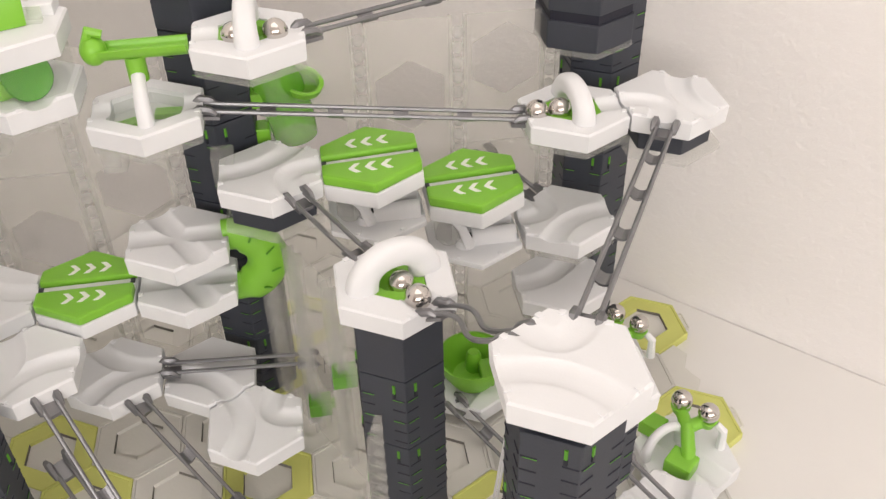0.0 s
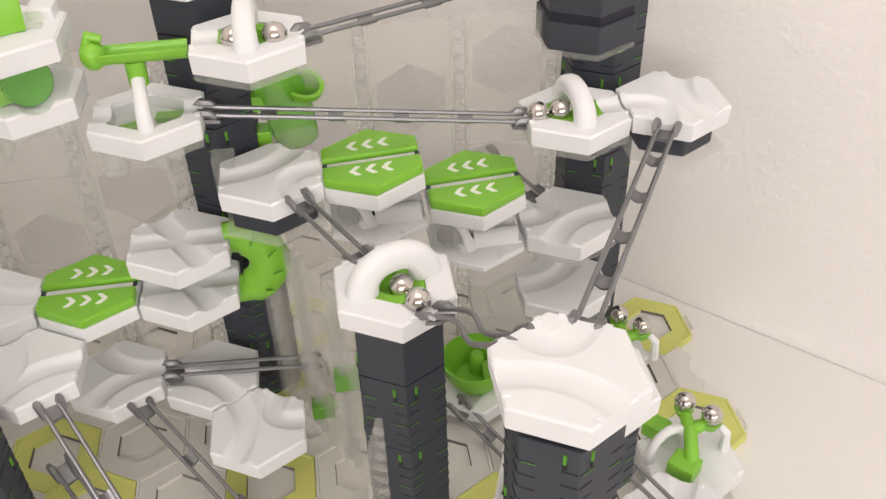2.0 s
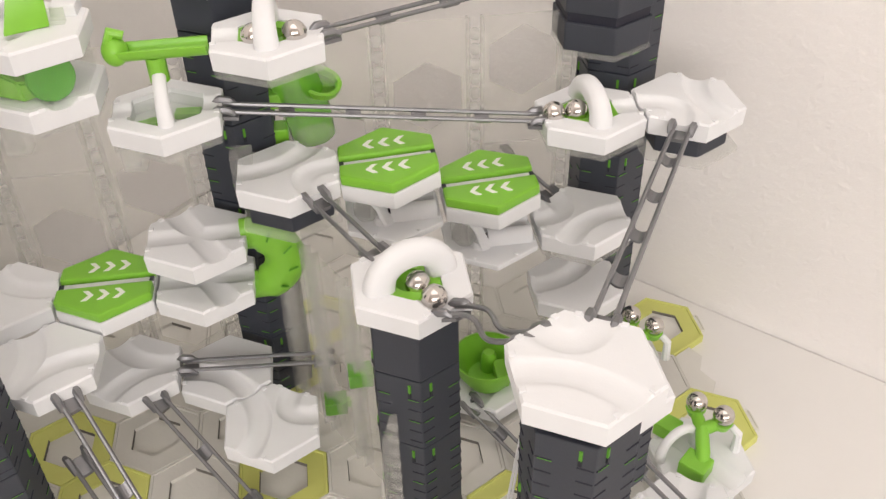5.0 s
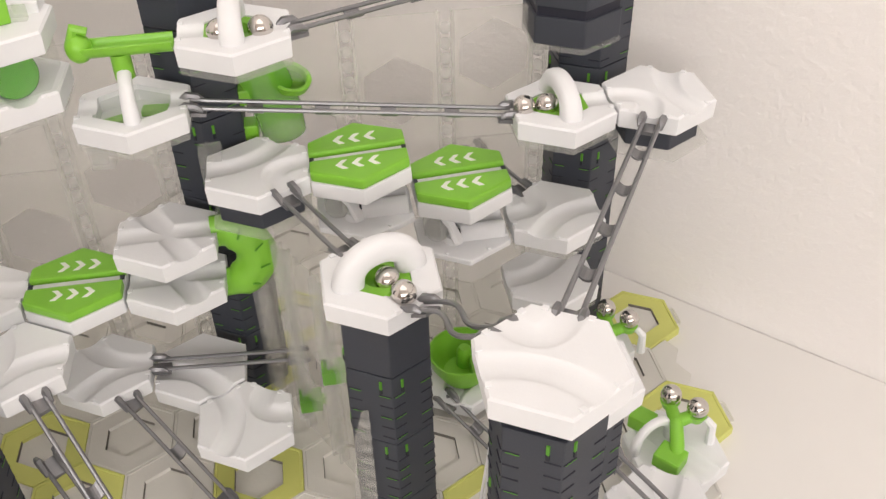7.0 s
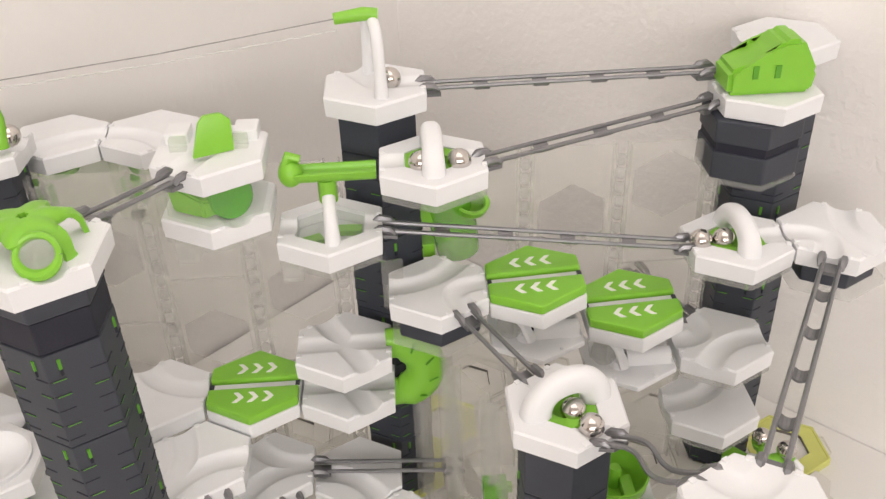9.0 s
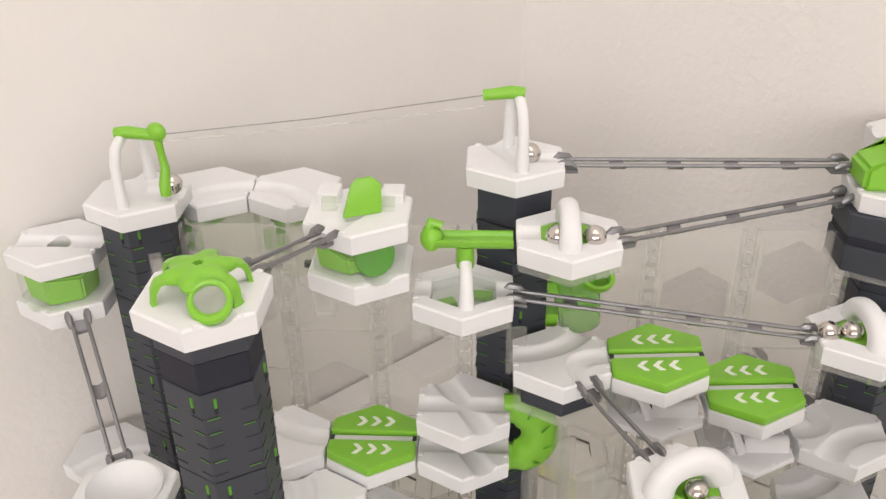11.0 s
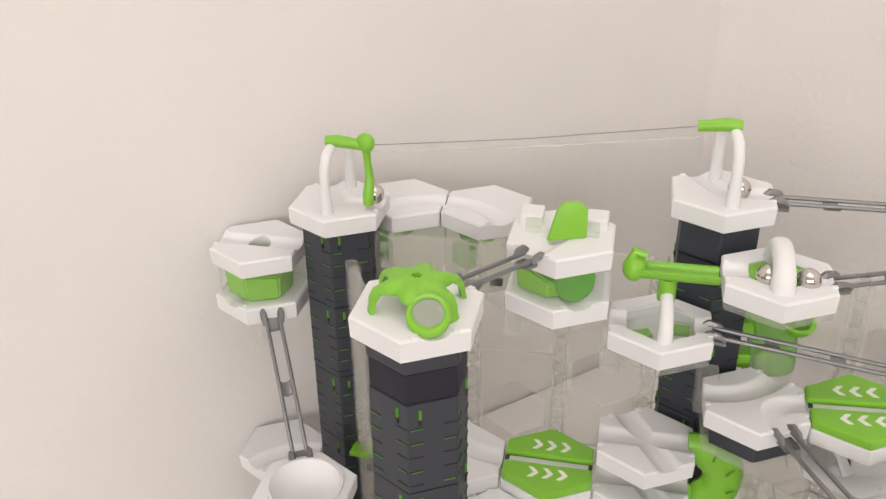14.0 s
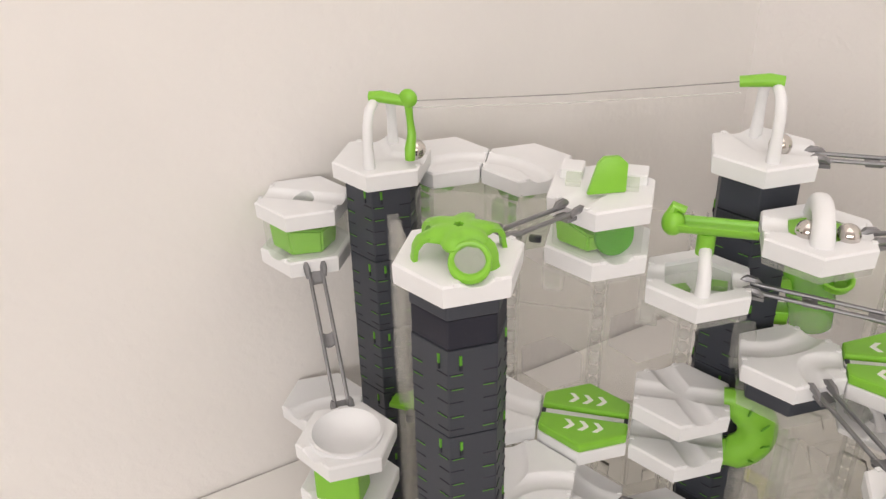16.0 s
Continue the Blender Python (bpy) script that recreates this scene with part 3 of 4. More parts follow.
def rail(p, q, label="straight dark grey rail with cross ties", bend=0.0, gap=0.0042, ties=None):
    p, q = Vector(p), Vector(q)
    d = (q - p)
    length = d.length
    flat = Vector((d.x, d.y, 0)).normalized()
    side = Vector((-flat.y, flat.x, 0))
    ob = thing("rail", Matrix.Translation(p), label, "rail", "grey rails")

    def along(t):
        w = p + d * t - p
        if bend:
            w += side * bend * math.sin(2 * math.pi * t) + Vector((0, 0, -abs(bend) * 0.35 * math.sin(math.pi * t)))
        return w

    n = 18 if bend else 2
    for s in (-1, 1):
        pts = [along(i / n) + side * s * gap for i in range(n + 1)]
        part("rod", tube(pts, 0.00125, 8), RAIL, ob)
    count = ties if ties is not None else max(1, round(length / 0.045))
    up = Vector((0, 0, -0.0012))
    for i in range(count):
        t = (i + 1) / (count + 1)
        c = along(t)
        dirn = d.normalized()
        bm = bmesh.new()
        rows = []
        for k in range(7):
            f = -1 + 2 * k / 6
            off = side * f * gap + Vector((0, 0, -0.0026 * (1 - f * f) - 0.0002))
            rows.append([bm.verts.new(c + off + dirn * e + Vector((0, 0, h))) for e, h in ((-0.004, 0), (0.004, 0), (0.004, -0.0011), (-0.004, -0.0011))])
        for a_, b_ in zip(rows, rows[1:]):
            for k in range(4):
                bm.faces.new((a_[k], a_[(k + 1) % 4], b_[(k + 1) % 4], b_[k]))
        bm.faces.new(rows[0])
        bm.faces.new(rows[-1][::-1])
        part("tie", bm, RAIL, ob, soft=False)
    for t, s in ((0.0, 1), (1.0, -1)):
        c = along(t)
        dirn = (along(0.06) - along(0)).normalized() if t == 0 else (along(0.94) - along(1)).normalized()
        bm = bmesh.new()
        for f in (-1, 1):
            a0 = c + side * f * (gap + 0.0012) - dirn * 0.003
            tube([a0 + Vector((0, 0, -0.001)), a0 + dirn * 0.004 + Vector((0, 0, 0.0016)), a0 + dirn * 0.009 + Vector((0, 0, 0.0012)), a0 + dirn * 0.012 + Vector((0, 0, -0.001))], [0.0016, 0.0022, 0.002, 0.0012], 6, bm)
        lo = [bm.verts.new(c + side * f * gap + dirn * e + Vector((0, 0, -0.003 - h))) for f, e, h in ((-1, -0.001, 0), (1, -0.001, 0), (1, 0.010, 0), (-1, 0.010, 0), (-1, -0.001, 0.002), (1, -0.001, 0.002), (1, 0.010, 0.002), (-1, 0.010, 0.002))]
        for idx in ((0, 1, 2, 3), (4, 5, 6, 7), (0, 1, 5, 4), (1, 2, 6, 5), (2, 3, 7, 6), (3, 0, 4, 7)):
            bm.faces.new([lo[k] for k in idx])
        part("clip", bm, RAIL, ob)
    return ob


def joint(a, b, z):
    return centre(a, b, z)


RZ = TH - 0.0030
rail(joint(-9, 3.45, 0.230 + RZ), joint(-9, 6.55, 0.2065 + RZ), "long grey rail with cross ties between two white tiles", ties=4)
rail(joint(-9, 4.45, 0.265 + RZ), joint(-10.05, 7.46, 0.268 + RZ), "long grey rail rising to the far pillar", ties=3)
rail(joint(-10, 4.45, 0.2872 + RZ), joint(-10.35, 7.62, 0.281 + RZ), "long grey rail high between two pillars", ties=4)
rail(joint(-8.55, 4, 0.187 + RZ), joint(-7.45, 4, 0.181 + RZ), "short grey rail between two tiles", ties=0)
rail(joint(-6.55, 4, 0.181 + RZ), joint(-5.45, 4, 0.2096 + RZ), "short wavy grey rail rising to the front tile", bend=0.006, ties=0)
rail(joint(-8.5, 7.55, 0.208 + RZ), joint(-5.45, 4.45, 0.2096 + RZ), "long grey rail with cross ties from tile to tile", ties=4)
rail(joint(-10.3, 6.97, 0.150 + RZ), joint(-9.5, 7.05, 0.137 + RZ), "short grey rail leading to a curve tile", ties=0)
rail(joint(-9, 2.5, 0.057 + RZ), joint(-9, 4.15, 0.050 + RZ), "thin grey rail low between two tiles", ties=0)
rail(joint(-8.55, 2.0, 0.057 + RZ), joint(-7.5, 2.45, 0.012), "grey rail leading down to the boards", ties=1)
rail(joint(-7.55, 1.0, 0.114 + RZ), joint(-6.2, 1.2, 0.035), "grey rail leading down from a white tile", ties=1)
rail(joint(-7.75, 0.9, 0.062), joint(-6.6, 1.1, 0.016), "short grey rail leading down to the boards", ties=1)
rail(joint(-8.6, 5.5, 0.024), joint(-7.6, 5.6, 0.010), "grey rail low over the boards", ties=1)
rail(joint(-8.55, 1.55, 0.2775 + RZ), joint(-7.5, 0.5, 0.2846 + RZ), "short grey rail between two high tiles", ties=0)
rail(joint(-9.55, -1.0, 0.197 + RZ), joint(-8.45, -0.95, 0.123 + RZ), "steep grey rail with one cross tie down to a bowl tile", ties=1)
rail(joint(-9.0, 2.62, 0.052), joint(-8.75, 2.75, 0.049), "short grey rail end beside a white tile", ties=0)
rail(joint(-6.3, 5.6, 0.085), joint(-5.6, 5.9, 0.055), "short grey rail end behind the front pillar", ties=0)
rail(joint(-11.0, 6.1, 0.110), joint(-10.8, 6.4, 0.108), "short grey rail end behind the clear wall", ties=0)

# ---- spinner tile with green trough ----
sp = tile(-9, 3, 0.230, ((0,), (3,)), "white tile with a green tipping trough on a post", "tipper_tile", "tipper tile", hole=0.0205, category="tipper tile", six=True)
part("dish", prism(hexagon(0.0203), 0.0008, 0.0030, 0.0004), WHITE, sp, soft=False)
part("cover", prism(hexagon(0.0200), 0.0078, 0.0088), SHELL, sp, "clear cover over the opening", soft=False)
for x, y, w, turn in ((-0.0115, -0.006, 0.0075, 25), (0.0095, 0.0035, 0.0065, -4)):
    part("floor_piece", box(-w, w, -0.0035, 0.0035, 0.003, 0.0062, 0.0006), GREEN, sp, "lime green piece in the opening", soft=False).matrix_local = pose(x, y, 0, 0, 0, turn)
part("post", tube([(0.002, -0.019, TH - 0.002), (0.002, -0.0175, TH + 0.010), (0.0015, -0.010, TH + 0.018), (0.001, -0.004, TH + 0.021)], [0.0042, 0.0036, 0.0034, 0.0034], 12), WHITE, sp)
bm = tube([(0.001, -0.004, TH + 0.0165), (0.001, -0.004, TH + 0.029)], 0.0048, 14)
part("socket", bm, GREEN, sp, "lime green socket")
bm = bmesh.new()
rows = []
for k in range(9):
    t = math.pi * k / 8
    rows.append([bm.verts.new((x, -0.004 - 0.0066 * math.cos(t), TH + 0.0345 - 0.0066 * math.sin(t))) for x in (-0.015, 0.026)] + [bm.verts.new((x, -0.004 - 0.0052 * math.cos(t), TH + 0.0347 - 0.0052 * math.sin(t))) for x in (0.026, -0.015)])
for r0, r1 in zip(rows, rows[1:]):
    for k in range(4):
        bm.faces.new((r0[k], r0[(k + 1) % 4], r1[(k + 1) % 4], r1[k]))
bm.faces.new(rows[0])
bm.faces.new(rows[-1])
part("trough", bm, GREEN, sp, "lime green half pipe")
bm = bmesh.new()
bmesh.ops.create_uvsphere(bm, u_segments=20, v_segments=12, radius=0.0072, matrix=Matrix.Translation((-0.0165, -0.004, TH + 0.0330)) @ Matrix.Diagonal((0.85, 0.95, 1, 1)))
part("knob", bm, GREEN, sp)
part("hook", tube([(-0.0185, -0.004, TH + 0.036), (-0.0165, -0.004, TH + 0.0425), (-0.011, -0.004, TH + 0.0405)], [0.0032, 0.0028, 0.0022], 8), GREEN, sp)
plate(-9, 3, 0.2262)

# ---- drop units: two tiles with a green slide in a clear shell ----


def drop_unit(a, b, z, z2, turn, label, flap):
    ob = thing("drop_unit", at(a, b, z, turn), label, "drop tile", "two-storey drop tiles")
    tile_parts(ob, [[(0, 0), edge(5)]], 0.0, 0.0, ("lower_plate", "lower_body"))
    tile_parts(ob, [groove(1, 4)] if not flap else [[(0, 0), edge(4)]], 0.0 if flap else 0.007, z2 - z, ("upper_plate", "upper_body"))
    shell = bmesh.new()
    pts = hexagon(RT * 0.87)
    for k in range(6):
        (x0, y0), (x1, y1) = pts[k], pts[(k + 1) % 6]
        vs = [shell.verts.new(c) for c in ((x0, y0, TH), (x1, y1, TH), (x1, y1, z2 - z), (x0, y0, z2 - z))]
        shell.faces.new(vs)
    part("shell", shell, SHELL, ob, "clear shell", soft=False)
    h = z2 - z - TH
    straight = pose(0, 0, 0, 0, 0, -turn)
    bm = bmesh.new()
    if flap:
        plan_pts, slope = [(-0.0225, -0.0115), (-0.004, -0.0215), (0.003, -0.0165), (0.004, 0.010), (-0.0225, 0.0115)], 16.0
    else:
        plan_pts, slope = [(-0.0205, -0.0130), (-0.002, -0.0240), (0.017, -0.0150), (0.020, 0.004), (-0.0205, 0.0115)], 5.0
    prism(plan_pts, TH + 0.0005, TH + h - 0.0006, 0.0, bm)
    for v in bm.verts:
        if v.co.z > TH + h / 2:
            v.co.z -= slope * 0.022 * (v.co.x + 0.0225)
        else:
            v.co.x, v.co.y = v.co.x * 0.93, v.co.y * 0.93
    bmesh.ops.bevel(bm, geom=list(bm.edges), offset=0.0012, segments=2, affect="EDGES")
    part("slide", bm, GREEN, ob, "lime green slide").matrix_local = straight
    if flap:
        bm = lathe([(0.0106, -0.0014), (0.0114, 0.0), (0.0106, 0.0014), (0.006, 0.0007), (0.0, 0.0004)], 28)
        part("disc", bm, DEEPG, ob, "round deep green disc").matrix_local = straight @ pose(0.0090, -0.0135, TH + h * 0.50, 78, 0, 30)
    if flap:
        bm = prism([(-0.0105, 0.0), (0.0095, 0.003), (0.0088, 0.018), (0.004, 0.0215), (-0.004, 0.0205), (-0.0068, 0.017)], -0.0022, 0.0022, 0.0009)
        fl = part("flap", bm, GREEN, ob, "upright lime green flap")
        fl.matrix_local = pose(0.0030, -0.006, z2 - z + TH - 0.002, 78, 6, 16 - turn)
        for s in (-1, 1):
            part("block", box(s * 0.017 - 0.006, s * 0.017 + 0.006, 0.006, 0.020, z2 - z + TH - 0.001, z2 - z + TH + 0.0055, 0.001), WHITE, ob, soft=False)
            part("window", box(s * 0.015 - 0.004, s * 0.015 + 0.004, -0.003, 0.002, z2 - z + TH - 0.001, z2 - z + TH + 0.0065, 0.0005), TINT, ob, soft=False)
    return ob


drop_unit(-9, 2, 0.248, 0.2775, 0, "two-storey white drop tile with a green flap on top", True)
plate(-9, 2, 0.2453)
drop_unit(-10, -1, 0.197, 0.230, -60, "two-storey white drop tile with a green slide behind clear sides", False)

# ---- dome tile on the tall pillar ----
dome = tile(-7, 0, 0.2846, ((1,), (5,)), "white tile with a green open dome on the tall pillar", "dome_tile", "dome tile", category="dome tile")
bm = bmesh.new()
star = []
for k in range(48):
    ang = 2 * math.pi * k / 48
    star.append((ang, 0.0145 + 0.0024 * math.cos(6 * (ang - radians(30)))))
rings = []
for f, z in ((1.0, 0.0088), (1.03, 0.0102), (0.96, 0.0118), (0.70, 0.0136), (0.35, 0.0142), (0.15, 0.0142), (0.15, 0.0118), (0.70, 0.0112), (0.93, 0.0088)):
    rings.append([bm.verts.new((r * f * math.cos(a), r * f * math.sin(a), TH + z)) for a, r in star])
for r0, r1 in zip(rings, rings[1:] + rings[:1]):
    for k in range(48):
        bm.faces.new((r0[k], r0[(k + 1) % 48], r1[(k + 1) % 48], r1[k]))
part("crown", bm, GREEN, dome, "flat lime green star crown")
for k in range(6):
    if k == 4:
        continue
    ang = radians(30 + 60 * k)
    c, s = math.cos(ang), math.sin(ang)
    bm = bmesh.new()
    rows = []
    for r, z, w in ((0.0145, 0.0112, 0.0038), (0.0186, 0.0100, 0.0031), (0.0209, 0.0065, 0.0026), (0.0214, 0.0028, 0.0023), (0.0219, -0.0008, 0.0032)):
        rows.append([bm.verts.new((q * c - e * w * s, q * s + e * w * c, TH + z - h)) for q, e, h in ((r, -1, 0), (r + 0.0004, 0, -0.0004), (r, 1, 0), (r - 0.0018, 1, 0.0014), (r - 0.0018, -1, 0.0014))])
    for r0, r1 in zip(rows, rows[1:]):
        for m in range(5):
            bm.faces.new((r0[m], r0[(m + 1) % 5], r1[(m + 1) % 5], r1[m]))
    bm.faces.new(rows[0])
    bm.faces.new(rows[-1])
    part("leg", bm, GREEN, dome)
path = [(0.0082 * math.cos(t) + 0.0088, -0.0172 + 0.0044 * math.sin(t), TH + 0.0062 + 0.0064 * math.sin(t)) for t in [2 * math.pi * k / 28 for k in range(29)]]
part("ring", tube(path, [0.0014 + 0.0010 * max(0.0, -math.sin(2 * math.pi * k / 28)) for k in range(29)], 8), GREEN, dome, "lime green ring opening")
part("disc", lathe([(0.0078, -0.0005), (0.0078, 0.0005), (0.0, 0.0005)], 24), CLEAR, dome, "clear disc in the ring").matrix_local = pose(0.0088, -0.0172, TH + 0.0062, 55, 0, 0)

# ---- cable start and end with the hanging carrier ----


def cable_post(a, b, z, label, axis, sleeve):
    ob = tile(a, b, z, ((0,), (2,)), label, "cable_tile", "cable tiles", category="cable tile")
    ca, sa = math.cos(radians(axis)), math.sin(radians(axis))
    path = []
    for q, zz in ((-0.020, -0.002), (-0.0199, 0.015), (-0.0192, 0.026), (-0.0155, 0.0335), (-0.007, 0.0366), (0.004, 0.0368), (0.0125, 0.034), (0.0178, 0.026), (0.019, 0.015), (0.0195, -0.002)):
        path.append((q * ca, q * sa, TH + zz))
    part("hoop", tube(path, [0.0038] + [0.0030] * 8 + [0.0036], 12), WHITE, ob)
    x = -0.006 * ca
    y = -0.006 * sa
    bm = tube([(x + 0.003 * -sleeve, y, TH + 0.0389), (x + 0.004 * sleeve, y, TH + 0.0396), (x + 0.019 * sleeve, y, TH + 0.0378)], [0.0034, 0.0036, 0.0030], 12)
    part("sleeve", bm, GREEN, ob, "lime green cable sleeve")
    return ob, ob.matrix_world @ Vector((x + 0.018 * sleeve, y, TH + 0.0379))


bpy.context.view_layer.update()
k_post, k_end = cable_post(-10, 0, 0.263, "white tile with a tall hoop holding the cable", 86, 1)
l_post, l_end = cable_post(-10, 4, 0.2872, "white tile with a tall hoop holding the cable end", 100, -1)
cord = tagged(part("cable", tube([k_end, (k_end + l_end) / 2 + Vector((0, 0, -0.0015)), l_end], 0.00035, 5), STRING, None), "thin grey cable stretched between two hoops", "cable")
cord = tagged(part("cable", tube([k_end + Vector((0, 0, -0.004)), (k_end + l_end) / 2 + Vector((0, 0, -0.0065)), l_end + Vector((0, 0, -0.006))], 0.0005, 5), CLEAR, None), "second pale cable below the first", "cable")
hang = k_end + (l_end - k_end) * 0.012
carrier = thing("cable_carrier", Matrix.Translation(hang), "lime green cable carrier holding a steel ball", "cable carrier")
bm = bmesh.new()
bmesh.ops.create_uvsphere(bm, u_segments=22, v_segments=12, radius=0.0056, matrix=Matrix.Translation((0, 0, 0.0015)) @ Matrix.Diagonal((1, 0.7, 1, 1)))
part("head", bm, GREEN, carrier)
part("arm", tube([(0, 0, -0.002), (0.0008, 0, -0.012), (0.0016, 0, -0.020), (0.0024, -0.0045, -0.028), (0.0024, -0.0052, -0.0345)], [0.0024, 0.0021, 0.0026, 0.0034, 0.0030], 10), GREEN, carrier)
ball(hang + Vector((0.0030, 0.0015, -0.0305)), "polished steel ball in the green carrier")

# ---- bowl tile, green bowl, green curve, green pipe ----
bowl = tile(-8, -1, 0.123, ((4,),), "white funnel tile with a wide round bowl", "funnel_tile", "funnel tile", hole=0.0215, category="funnel tile")
part("bowl", lathe([(0.0216, 0.001), (0.0222, TH + 0.0022), (0.0205, TH + 0.0024), (0.0185, TH - 0.002), (0.0105, 0.0035), (0.0062, 0.0022), (0.0, 0.0020)], 40), WHITE, bowl)
part("spout", box(-0.014, 0.014, -0.022, -0.002, -0.024, -0.001, 0.002), GREEN, bowl, "lime green spout below", soft=False)
lower = tile(-8, -1, 0.088, ((4,),), "white tile below the funnel tile")
pillar(-8, -1, 0.006, 0.088, "dark grey pillar under the funnel tile")

cup = thing("green_cup", at(-9, 6, 0.012 + TH), "lime green round cup with a knob on a white tile", "cup")
part("wall", lathe([(0.014, -0.001), (0.0215, 0.012), (0.0225, 0.020), (0.0212, 0.020), (0.0195, 0.012), (0.0125, 0.003), (0.0, 0.002)], 36), GREEN, cup)
part("knob", lathe([(0.0055, 0.002), (0.0050, 0.014), (0.0035, 0.017), (0.001, 0.017)], 18, None, 0.002, 0.006), GREEN, cup)
part("vane", box(0.004, 0.012, -0.014, 0.004, 0.003, 0.012, 0.0015), GREEN, cup, soft=False)

curve = thing("green_curve", at(-9, 3.72, 0.138), "lime green curved chute beside the stacked tiles", "chute")
path = [(-0.012 + 0.0185 * math.cos(t), 0.004, 0.0185 * math.sin(t)) for t in [radians(a) for a in range(100, -106, -12)]]
part("shell", tube(path, [0.0066] * 3 + [0.0078] * (len(path) - 6) + [0.0062] * 3, 12, flat=1.5), GREEN, curve)
bm = bmesh.new()
for a in (60, 25, -10, -45):
    t = radians(a)
    tube([(-0.012 + 0.0205 * math.cos(t), -0.0058, 0.0205 * math.sin(t)), (-0.012 + 0.0255 * math.cos(t), -0.002, 0.0255 * math.sin(t))], 0.0007, 4, bm)
part("rib", bm, SLOT, curve, "dark green ribs", soft=False)

pipe = thing("green_pipe", at(-10, 4.66, 0.188), "clear green upright pipe beside the pillar", "pipe")
part("tube", tube([(-0.004, 0, 0.046), (0.0, 0, 0.034), (0.004, 0, 0.018), (0.006, 0, 0.002)], [0.0135, 0.014, 0.0135, 0.0125], 24, cap=False), CLEARG, pipe)
rim = part("rim", lathe([(0.0112, 0.0), (0.0118, 0.004), (0.0106, 0.0046), (0.0092, 0.004), (0.0088, 0.0)], 28), GREEN, pipe, "lime green mouth ring")
rim.matrix_local = pose(0.0125, -0.002, 0.034, 18, 14, 0)
for z in (0.004, 0.026):
    part("clip", box(-0.020, -0.008, -0.010, 0.002, z, z + 0.009, 0.001), GREEN, pipe, soft=False)

# ---- top of the far pillar ----
top = tile(-10.04, 7.94, 0.273, ((3,), (1,)), "white tile with a green ramp on the far pillar", "ramp_tile", "ramp tile", category="ramp tile")
bm = bmesh.new()
pts = [(-0.026, TH), (0.020, TH), (0.022, TH + 0.012), (0.012, TH + 0.030), (0.002, TH + 0.030), (-0.008, TH + 0.020), (-0.026, TH + 0.014)]
lo = [bm.verts.new((x, -0.014, z)) for x, z in pts]
hi = [bm.verts.new((x, 0.012, z)) for x, z in pts]
bm.faces.new(lo)
bm.faces.new(hi[::-1])
for k in range(len(pts)):
    bm.faces.new((lo[k], lo[(k + 1) % len(pts)], hi[(k + 1) % len(pts)], hi[k]))
bmesh.ops.bevel(bm, geom=list(bm.edges), offset=0.0025, segments=2, affect="EDGES")
part("ramp", bm, GREEN, top, "lime green ramp")
bm = bmesh.new()
for x in (-0.014, -0.002):
    box(x, x + 0.003, -0.0150, -0.012, TH + 0.010, TH + 0.017, 0, bm)
part("slot", bm, SLOT, top, soft=False)
up = tile(-11.04, 8.94, 0.284, ((3,),), "white tile at the very top of the far pillar")

# ---- starter with four balls beside the front pillar ----
st = tile(-7, 7, 0.024, ((2, 5),), "white tile carrying a green forked ball holder")
small_block(-7, 7, 0.006, 0.0178, RP, WHITE, "low white spacer block on the boards")


def fork(a, b, z, turn, label):
    ob = thing("ball_fork", at(a, b, z, turn), label, "ball holder", "green ball holders")
    part("stem", tube([(0.012, -0.020, 0.002), (0.008, -0.012, 0.011), (0.001, -0.001, 0.016)], [0.0046, 0.0042, 0.0038], 10), GREEN, ob)
    for s in (-1, 1):
        part("arm", tube([(0.001, -0.001, 0.015), (s * 0.005, 0.005, 0.016), (s * 0.0085, 0.009, 0.0165)], [0.0042, 0.0038, 0.0040], 10), GREEN, ob)
        part("seat", lathe([(0.0042, 0.0135), (0.0060, 0.0185), (0.0050, 0.0190), (0.003, 0.0170), (0.0, 0.0165)], 16, None, s * 0.0085, 0.009), GREEN, ob)
    part("foot", box(0.000, 0.016, -0.026, -0.012, 0.0, 0.010, 0.0015), GREEN, ob, soft=False)
    part("block", box(-0.025, -0.011, -0.010, 0.002, 0.001, 0.011, 0.0015), GREEN, ob, soft=False)
    hoop = part("hoop", arch_mesh(0.026, 0.018, 0.0026, 0.0, 70, 0.0026), WHITE, ob)
    hoop.matrix_local = Matrix.Translation((-0.007, -0.012, 0.0))
    part("prop", tube([(0.019, 0.010, 0.0), (0.0185, 0.010, 0.014), (0.014, 0.010, 0.017)], [0.003, 0.0026, 0.002], 8), WHITE, ob)
    bpy.context.view_layer.update()
    for s in (-1, 1):
        ball(ob.matrix_world @ Vector((s * 0.0085, 0.009, 0.0232)), "polished steel ball on a green fork")
    return ob


fork(-7.28 + 0.11, 7.21 - 0.11, 0.024 + TH, -48, "lime green forked ball holder with two steel balls")
fork(-8.95 + 0.11, 7.77 - 0.11, 0.0363, -48, "lime green forked ball holder near the wall")
small_block(-8.9, 7.7, 0.006, 0.0303, RP * 0.8, WHITE, "low white spacer block on the boards")
tile(-6, 6, 0.036, ((2, 5), (1,)), "white tile low behind the front pillar")
small_block(-6, 6, 0.006, 0.0298, RP, DARK, "dark spacer block on the boards")

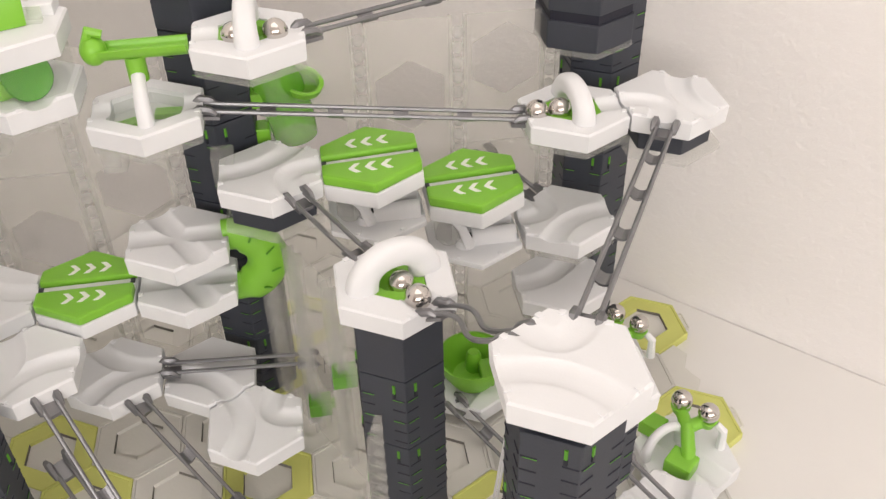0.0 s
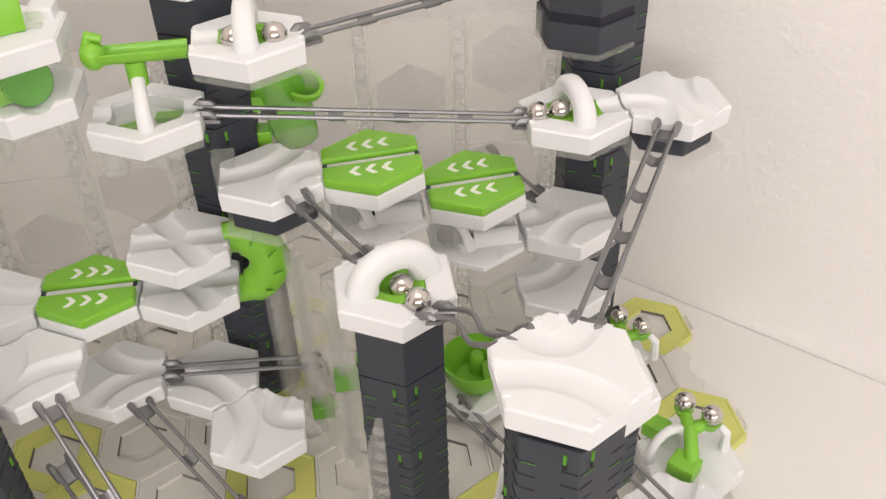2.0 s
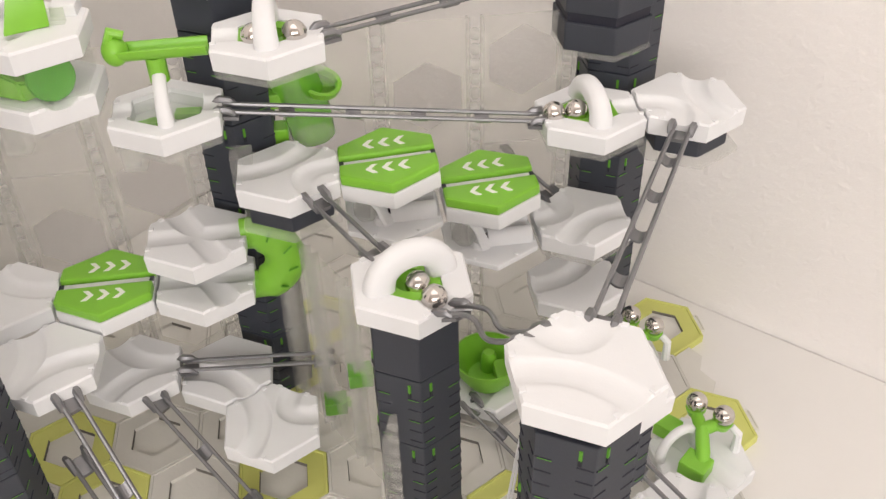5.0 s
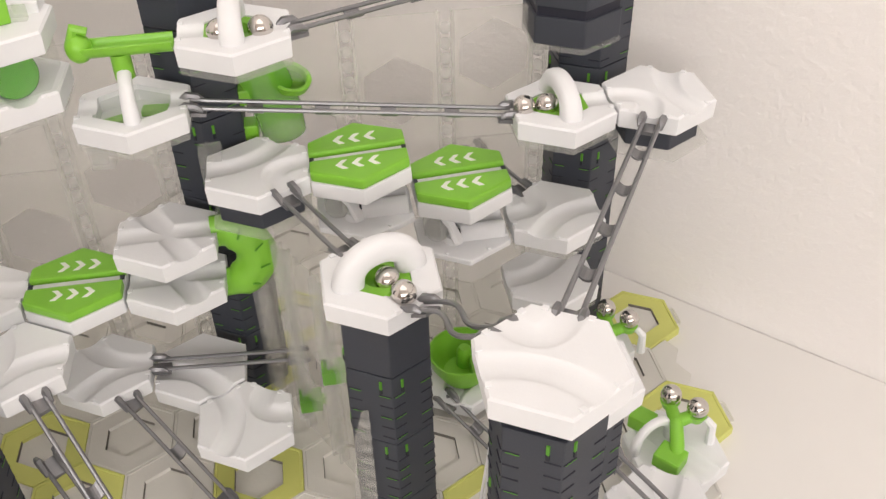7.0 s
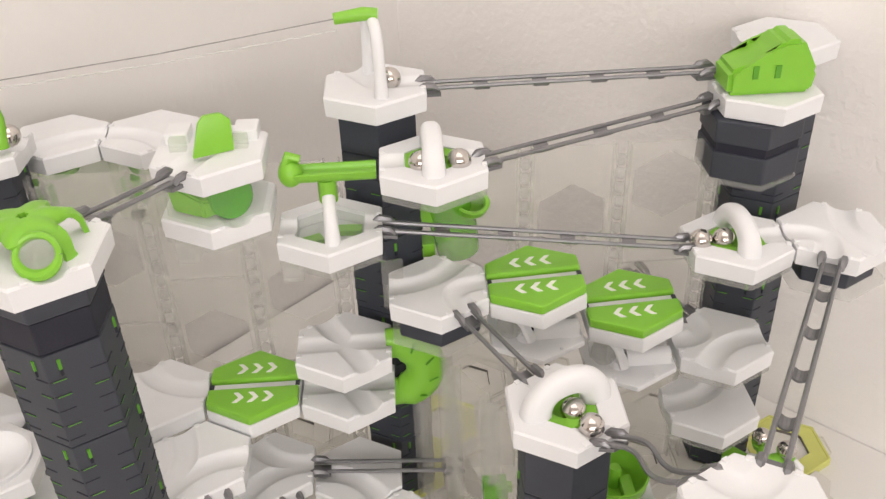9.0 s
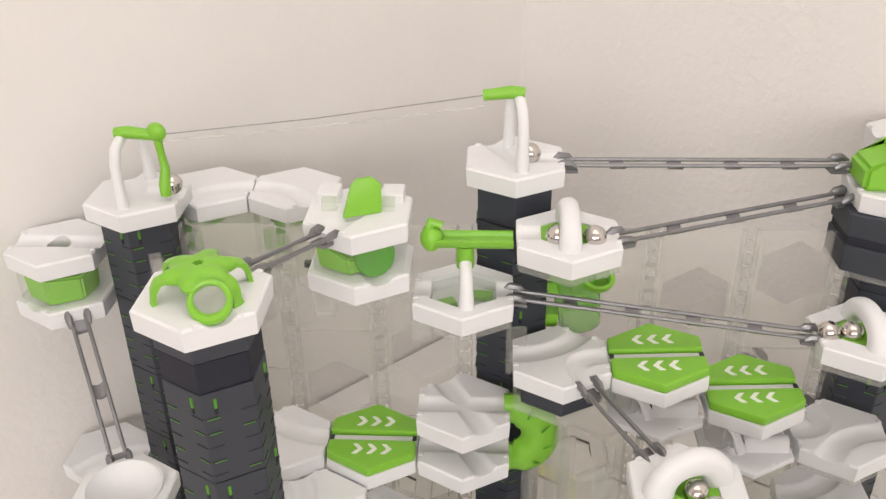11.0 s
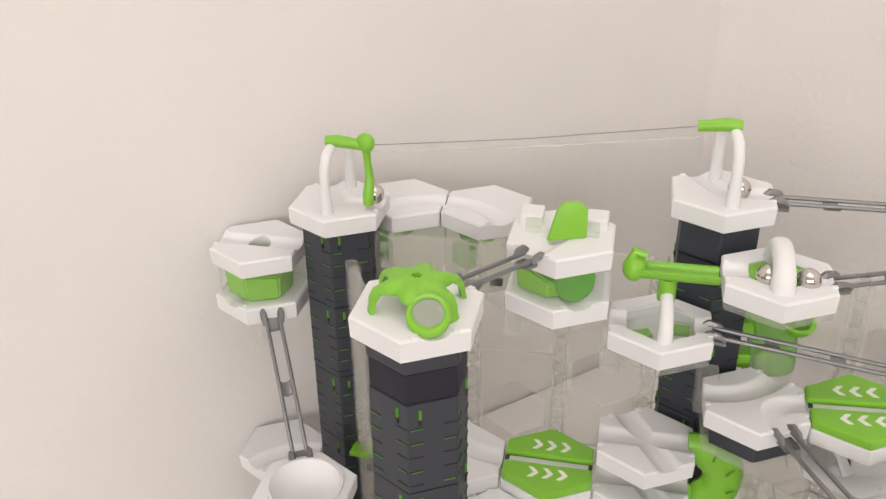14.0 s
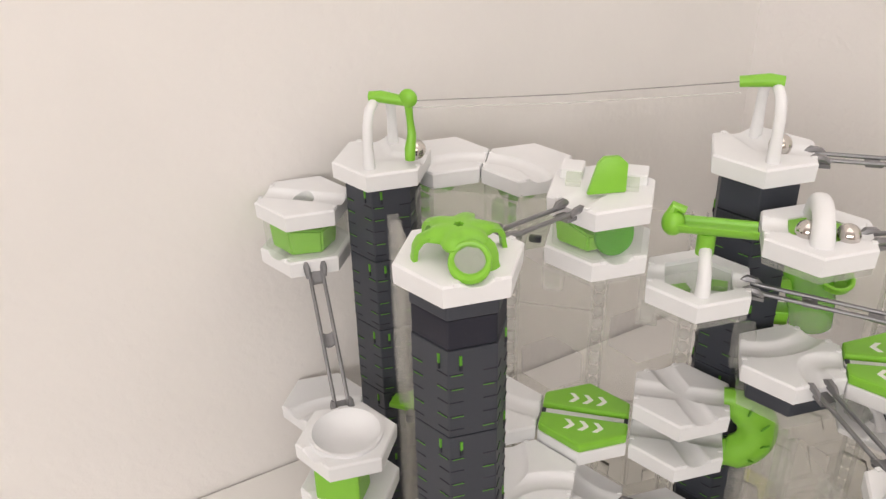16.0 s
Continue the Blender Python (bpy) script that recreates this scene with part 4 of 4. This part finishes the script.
# ---- balls that lie still ----
ball_on(-6.93, 4.02, 0.181 + TH - 0.0010)
ball_on(-6.67, 4.0, 0.181 + TH + 0.0002)
ball_on(-8.95, 6.83, 0.2065 + TH + 0.0010)
ball_on(-8.95, 6.60, 0.2065 + TH + 0.0010)
ball_on(-8.86, 3.82, 0.265 + TH + 0.0012)
ball_on(-8.86, 4.17, 0.265 + TH + 0.0012)
ball_on(-9.95, 4.12, 0.2872 + TH + 0.0030)


# ---- clear carriers under the high tiles ----
for a, b in ((-11, 1), (-11, 2)):
    ob = thing("clear_carrier", at(a, b, 0.2065), "clear carrier box with green clips under a high tile", "clear carrier", "clear carriers")
    bm = bmesh.new()
    pts = hexagon(RT * 0.93)
    lo = [bm.verts.new((x, y, 0.0)) for x, y in pts]
    hi = [bm.verts.new((x, y, 0.0388)) for x, y in pts]
    for k in range(6):
        bm.faces.new((lo[k], lo[(k + 1) % 6], hi[(k + 1) % 6], hi[k]))
    bm.faces.new(lo[::-1])
    part("shell", bm, TINT, ob, soft=False)
    part("disc", lathe([(0.012, 0.026), (0.0135, 0.030), (0.004, 0.032)], 20, None, -0.006, 0.002), CLEARG, ob, "clear green disc")
    part("green_tab", prism([(-0.020, -0.016), (-0.006, -0.0235), (-0.003, -0.018), (-0.017, -0.010)], 0.014, 0.028, 0.001), CLEARG, ob, "clear green tab", soft=False)
    for x, y in ((-0.012, -0.022), (0.010, -0.021)):
        part("clip", box(x - 0.004, x + 0.004, y - 0.002, y + 0.002, 0.004, 0.008, 0.0006), DARK, ob, soft=False)


# ---- cords, clips and small clear pieces ----
for k in range(2):
    p, q = centre(-6.0 + 0.03 * k, 4.30, 0.130), centre(-6.25 + 0.05 * k, 4.22, 0.008)
    tagged(part("cord", tube([p, (p + q) / 2 + Vector((0.001, 0, 0)), q], 0.0007, 6), WHITE, None), "thin white cord hanging beside the front pillar", "cord", "thin white cords")
for a, z in ((-8.08, 0.083), (-8.72, 0.030)):
    ob = thing("green_clip", at(a, 4.03, z), "small clear green clip on the clear wall", "clip", "green clips")
    part("body", box(-0.007, 0.007, -0.006, 0.006, -0.005, 0.005, 0.001), CLEARG, ob, soft=False)
    part("tab", box(0.006, 0.010, -0.002, 0.002, -0.003, 0.003, 0.0006), GREEN, ob, soft=False)
for a, b, z in ((-9, 2.5, 0.222), (-9, 3.5, 0.200), (-9, 1.5, 0.238)):
    ob = thing("clear_bracket", at(a, b + 0.05, z), "clear plastic bracket under a white tile", "bracket", "clear brackets")
    part("body", box(-0.006, 0.006, 0.008, 0.020, -0.022, 0.004, 0.001), CLEAR, ob, soft=False)
    part("hook", box(-0.004, 0.004, 0.006, 0.010, -0.018, -0.006, 0.001), CLEAR, ob, soft=False)

plate_low = thing("green_plate", at(-9.52, 0.08, 0.104), "lime green plate with a grey clip beside a pillar", "plate")
part("plate", prism([(-0.012, -0.008), (0.010, -0.010), (0.014, 0.002), (0.004, 0.012), (-0.010, 0.010)], 0.0, 0.0030, 0.0006), GREEN, plate_low, soft=False)
part("clip", box(0.002, 0.018, -0.016, -0.009, -0.004, 0.0022, 0.0008), RAIL, plate_low, "grey clip", soft=False)

# ---- toothed clear fin beside the arch tile's pillar ----
p, q = centre(-6.58, 3.57), centre(-6.60, 3.25)
across = (q - p).normalized()
thick = Vector((-across.y, across.x, 0)) * 0.0012
fin = thing("clear_fin", Matrix.Translation(p + Vector((0, 0, 0.006))), "clear toothed wall end beside a dark pillar", "clear wall")
bm = bmesh.new()
outline = [(0.0, 0.0), (0.0175, 0.0), (0.0120, 0.050), (0.0085, 0.098), (0.0035, 0.117), (0.0, 0.117)]
near = [bm.verts.new(across * d + Vector((0, 0, h)) + thick) for d, h in outline]
away = [bm.verts.new(across * d + Vector((0, 0, h)) - thick) for d, h in outline]
bm.faces.new(near)
bm.faces.new(away[::-1])
for k in range(len(outline)):
    bm.faces.new((near[k], near[(k + 1) % 6], away[(k + 1) % 6], away[k]))
part("panel", bm, FROST, fin, soft=False)
for k in range(12):
    c = across * 0.0025 + Vector((0, 0, 0.008 + 0.0092 * k)) + thick * 1.5
    part("tooth", tube([c - across * 0.002, c + across * 0.002 + Vector((0, 0, 0.003))], 0.0018, 6), CLEAR, fin)
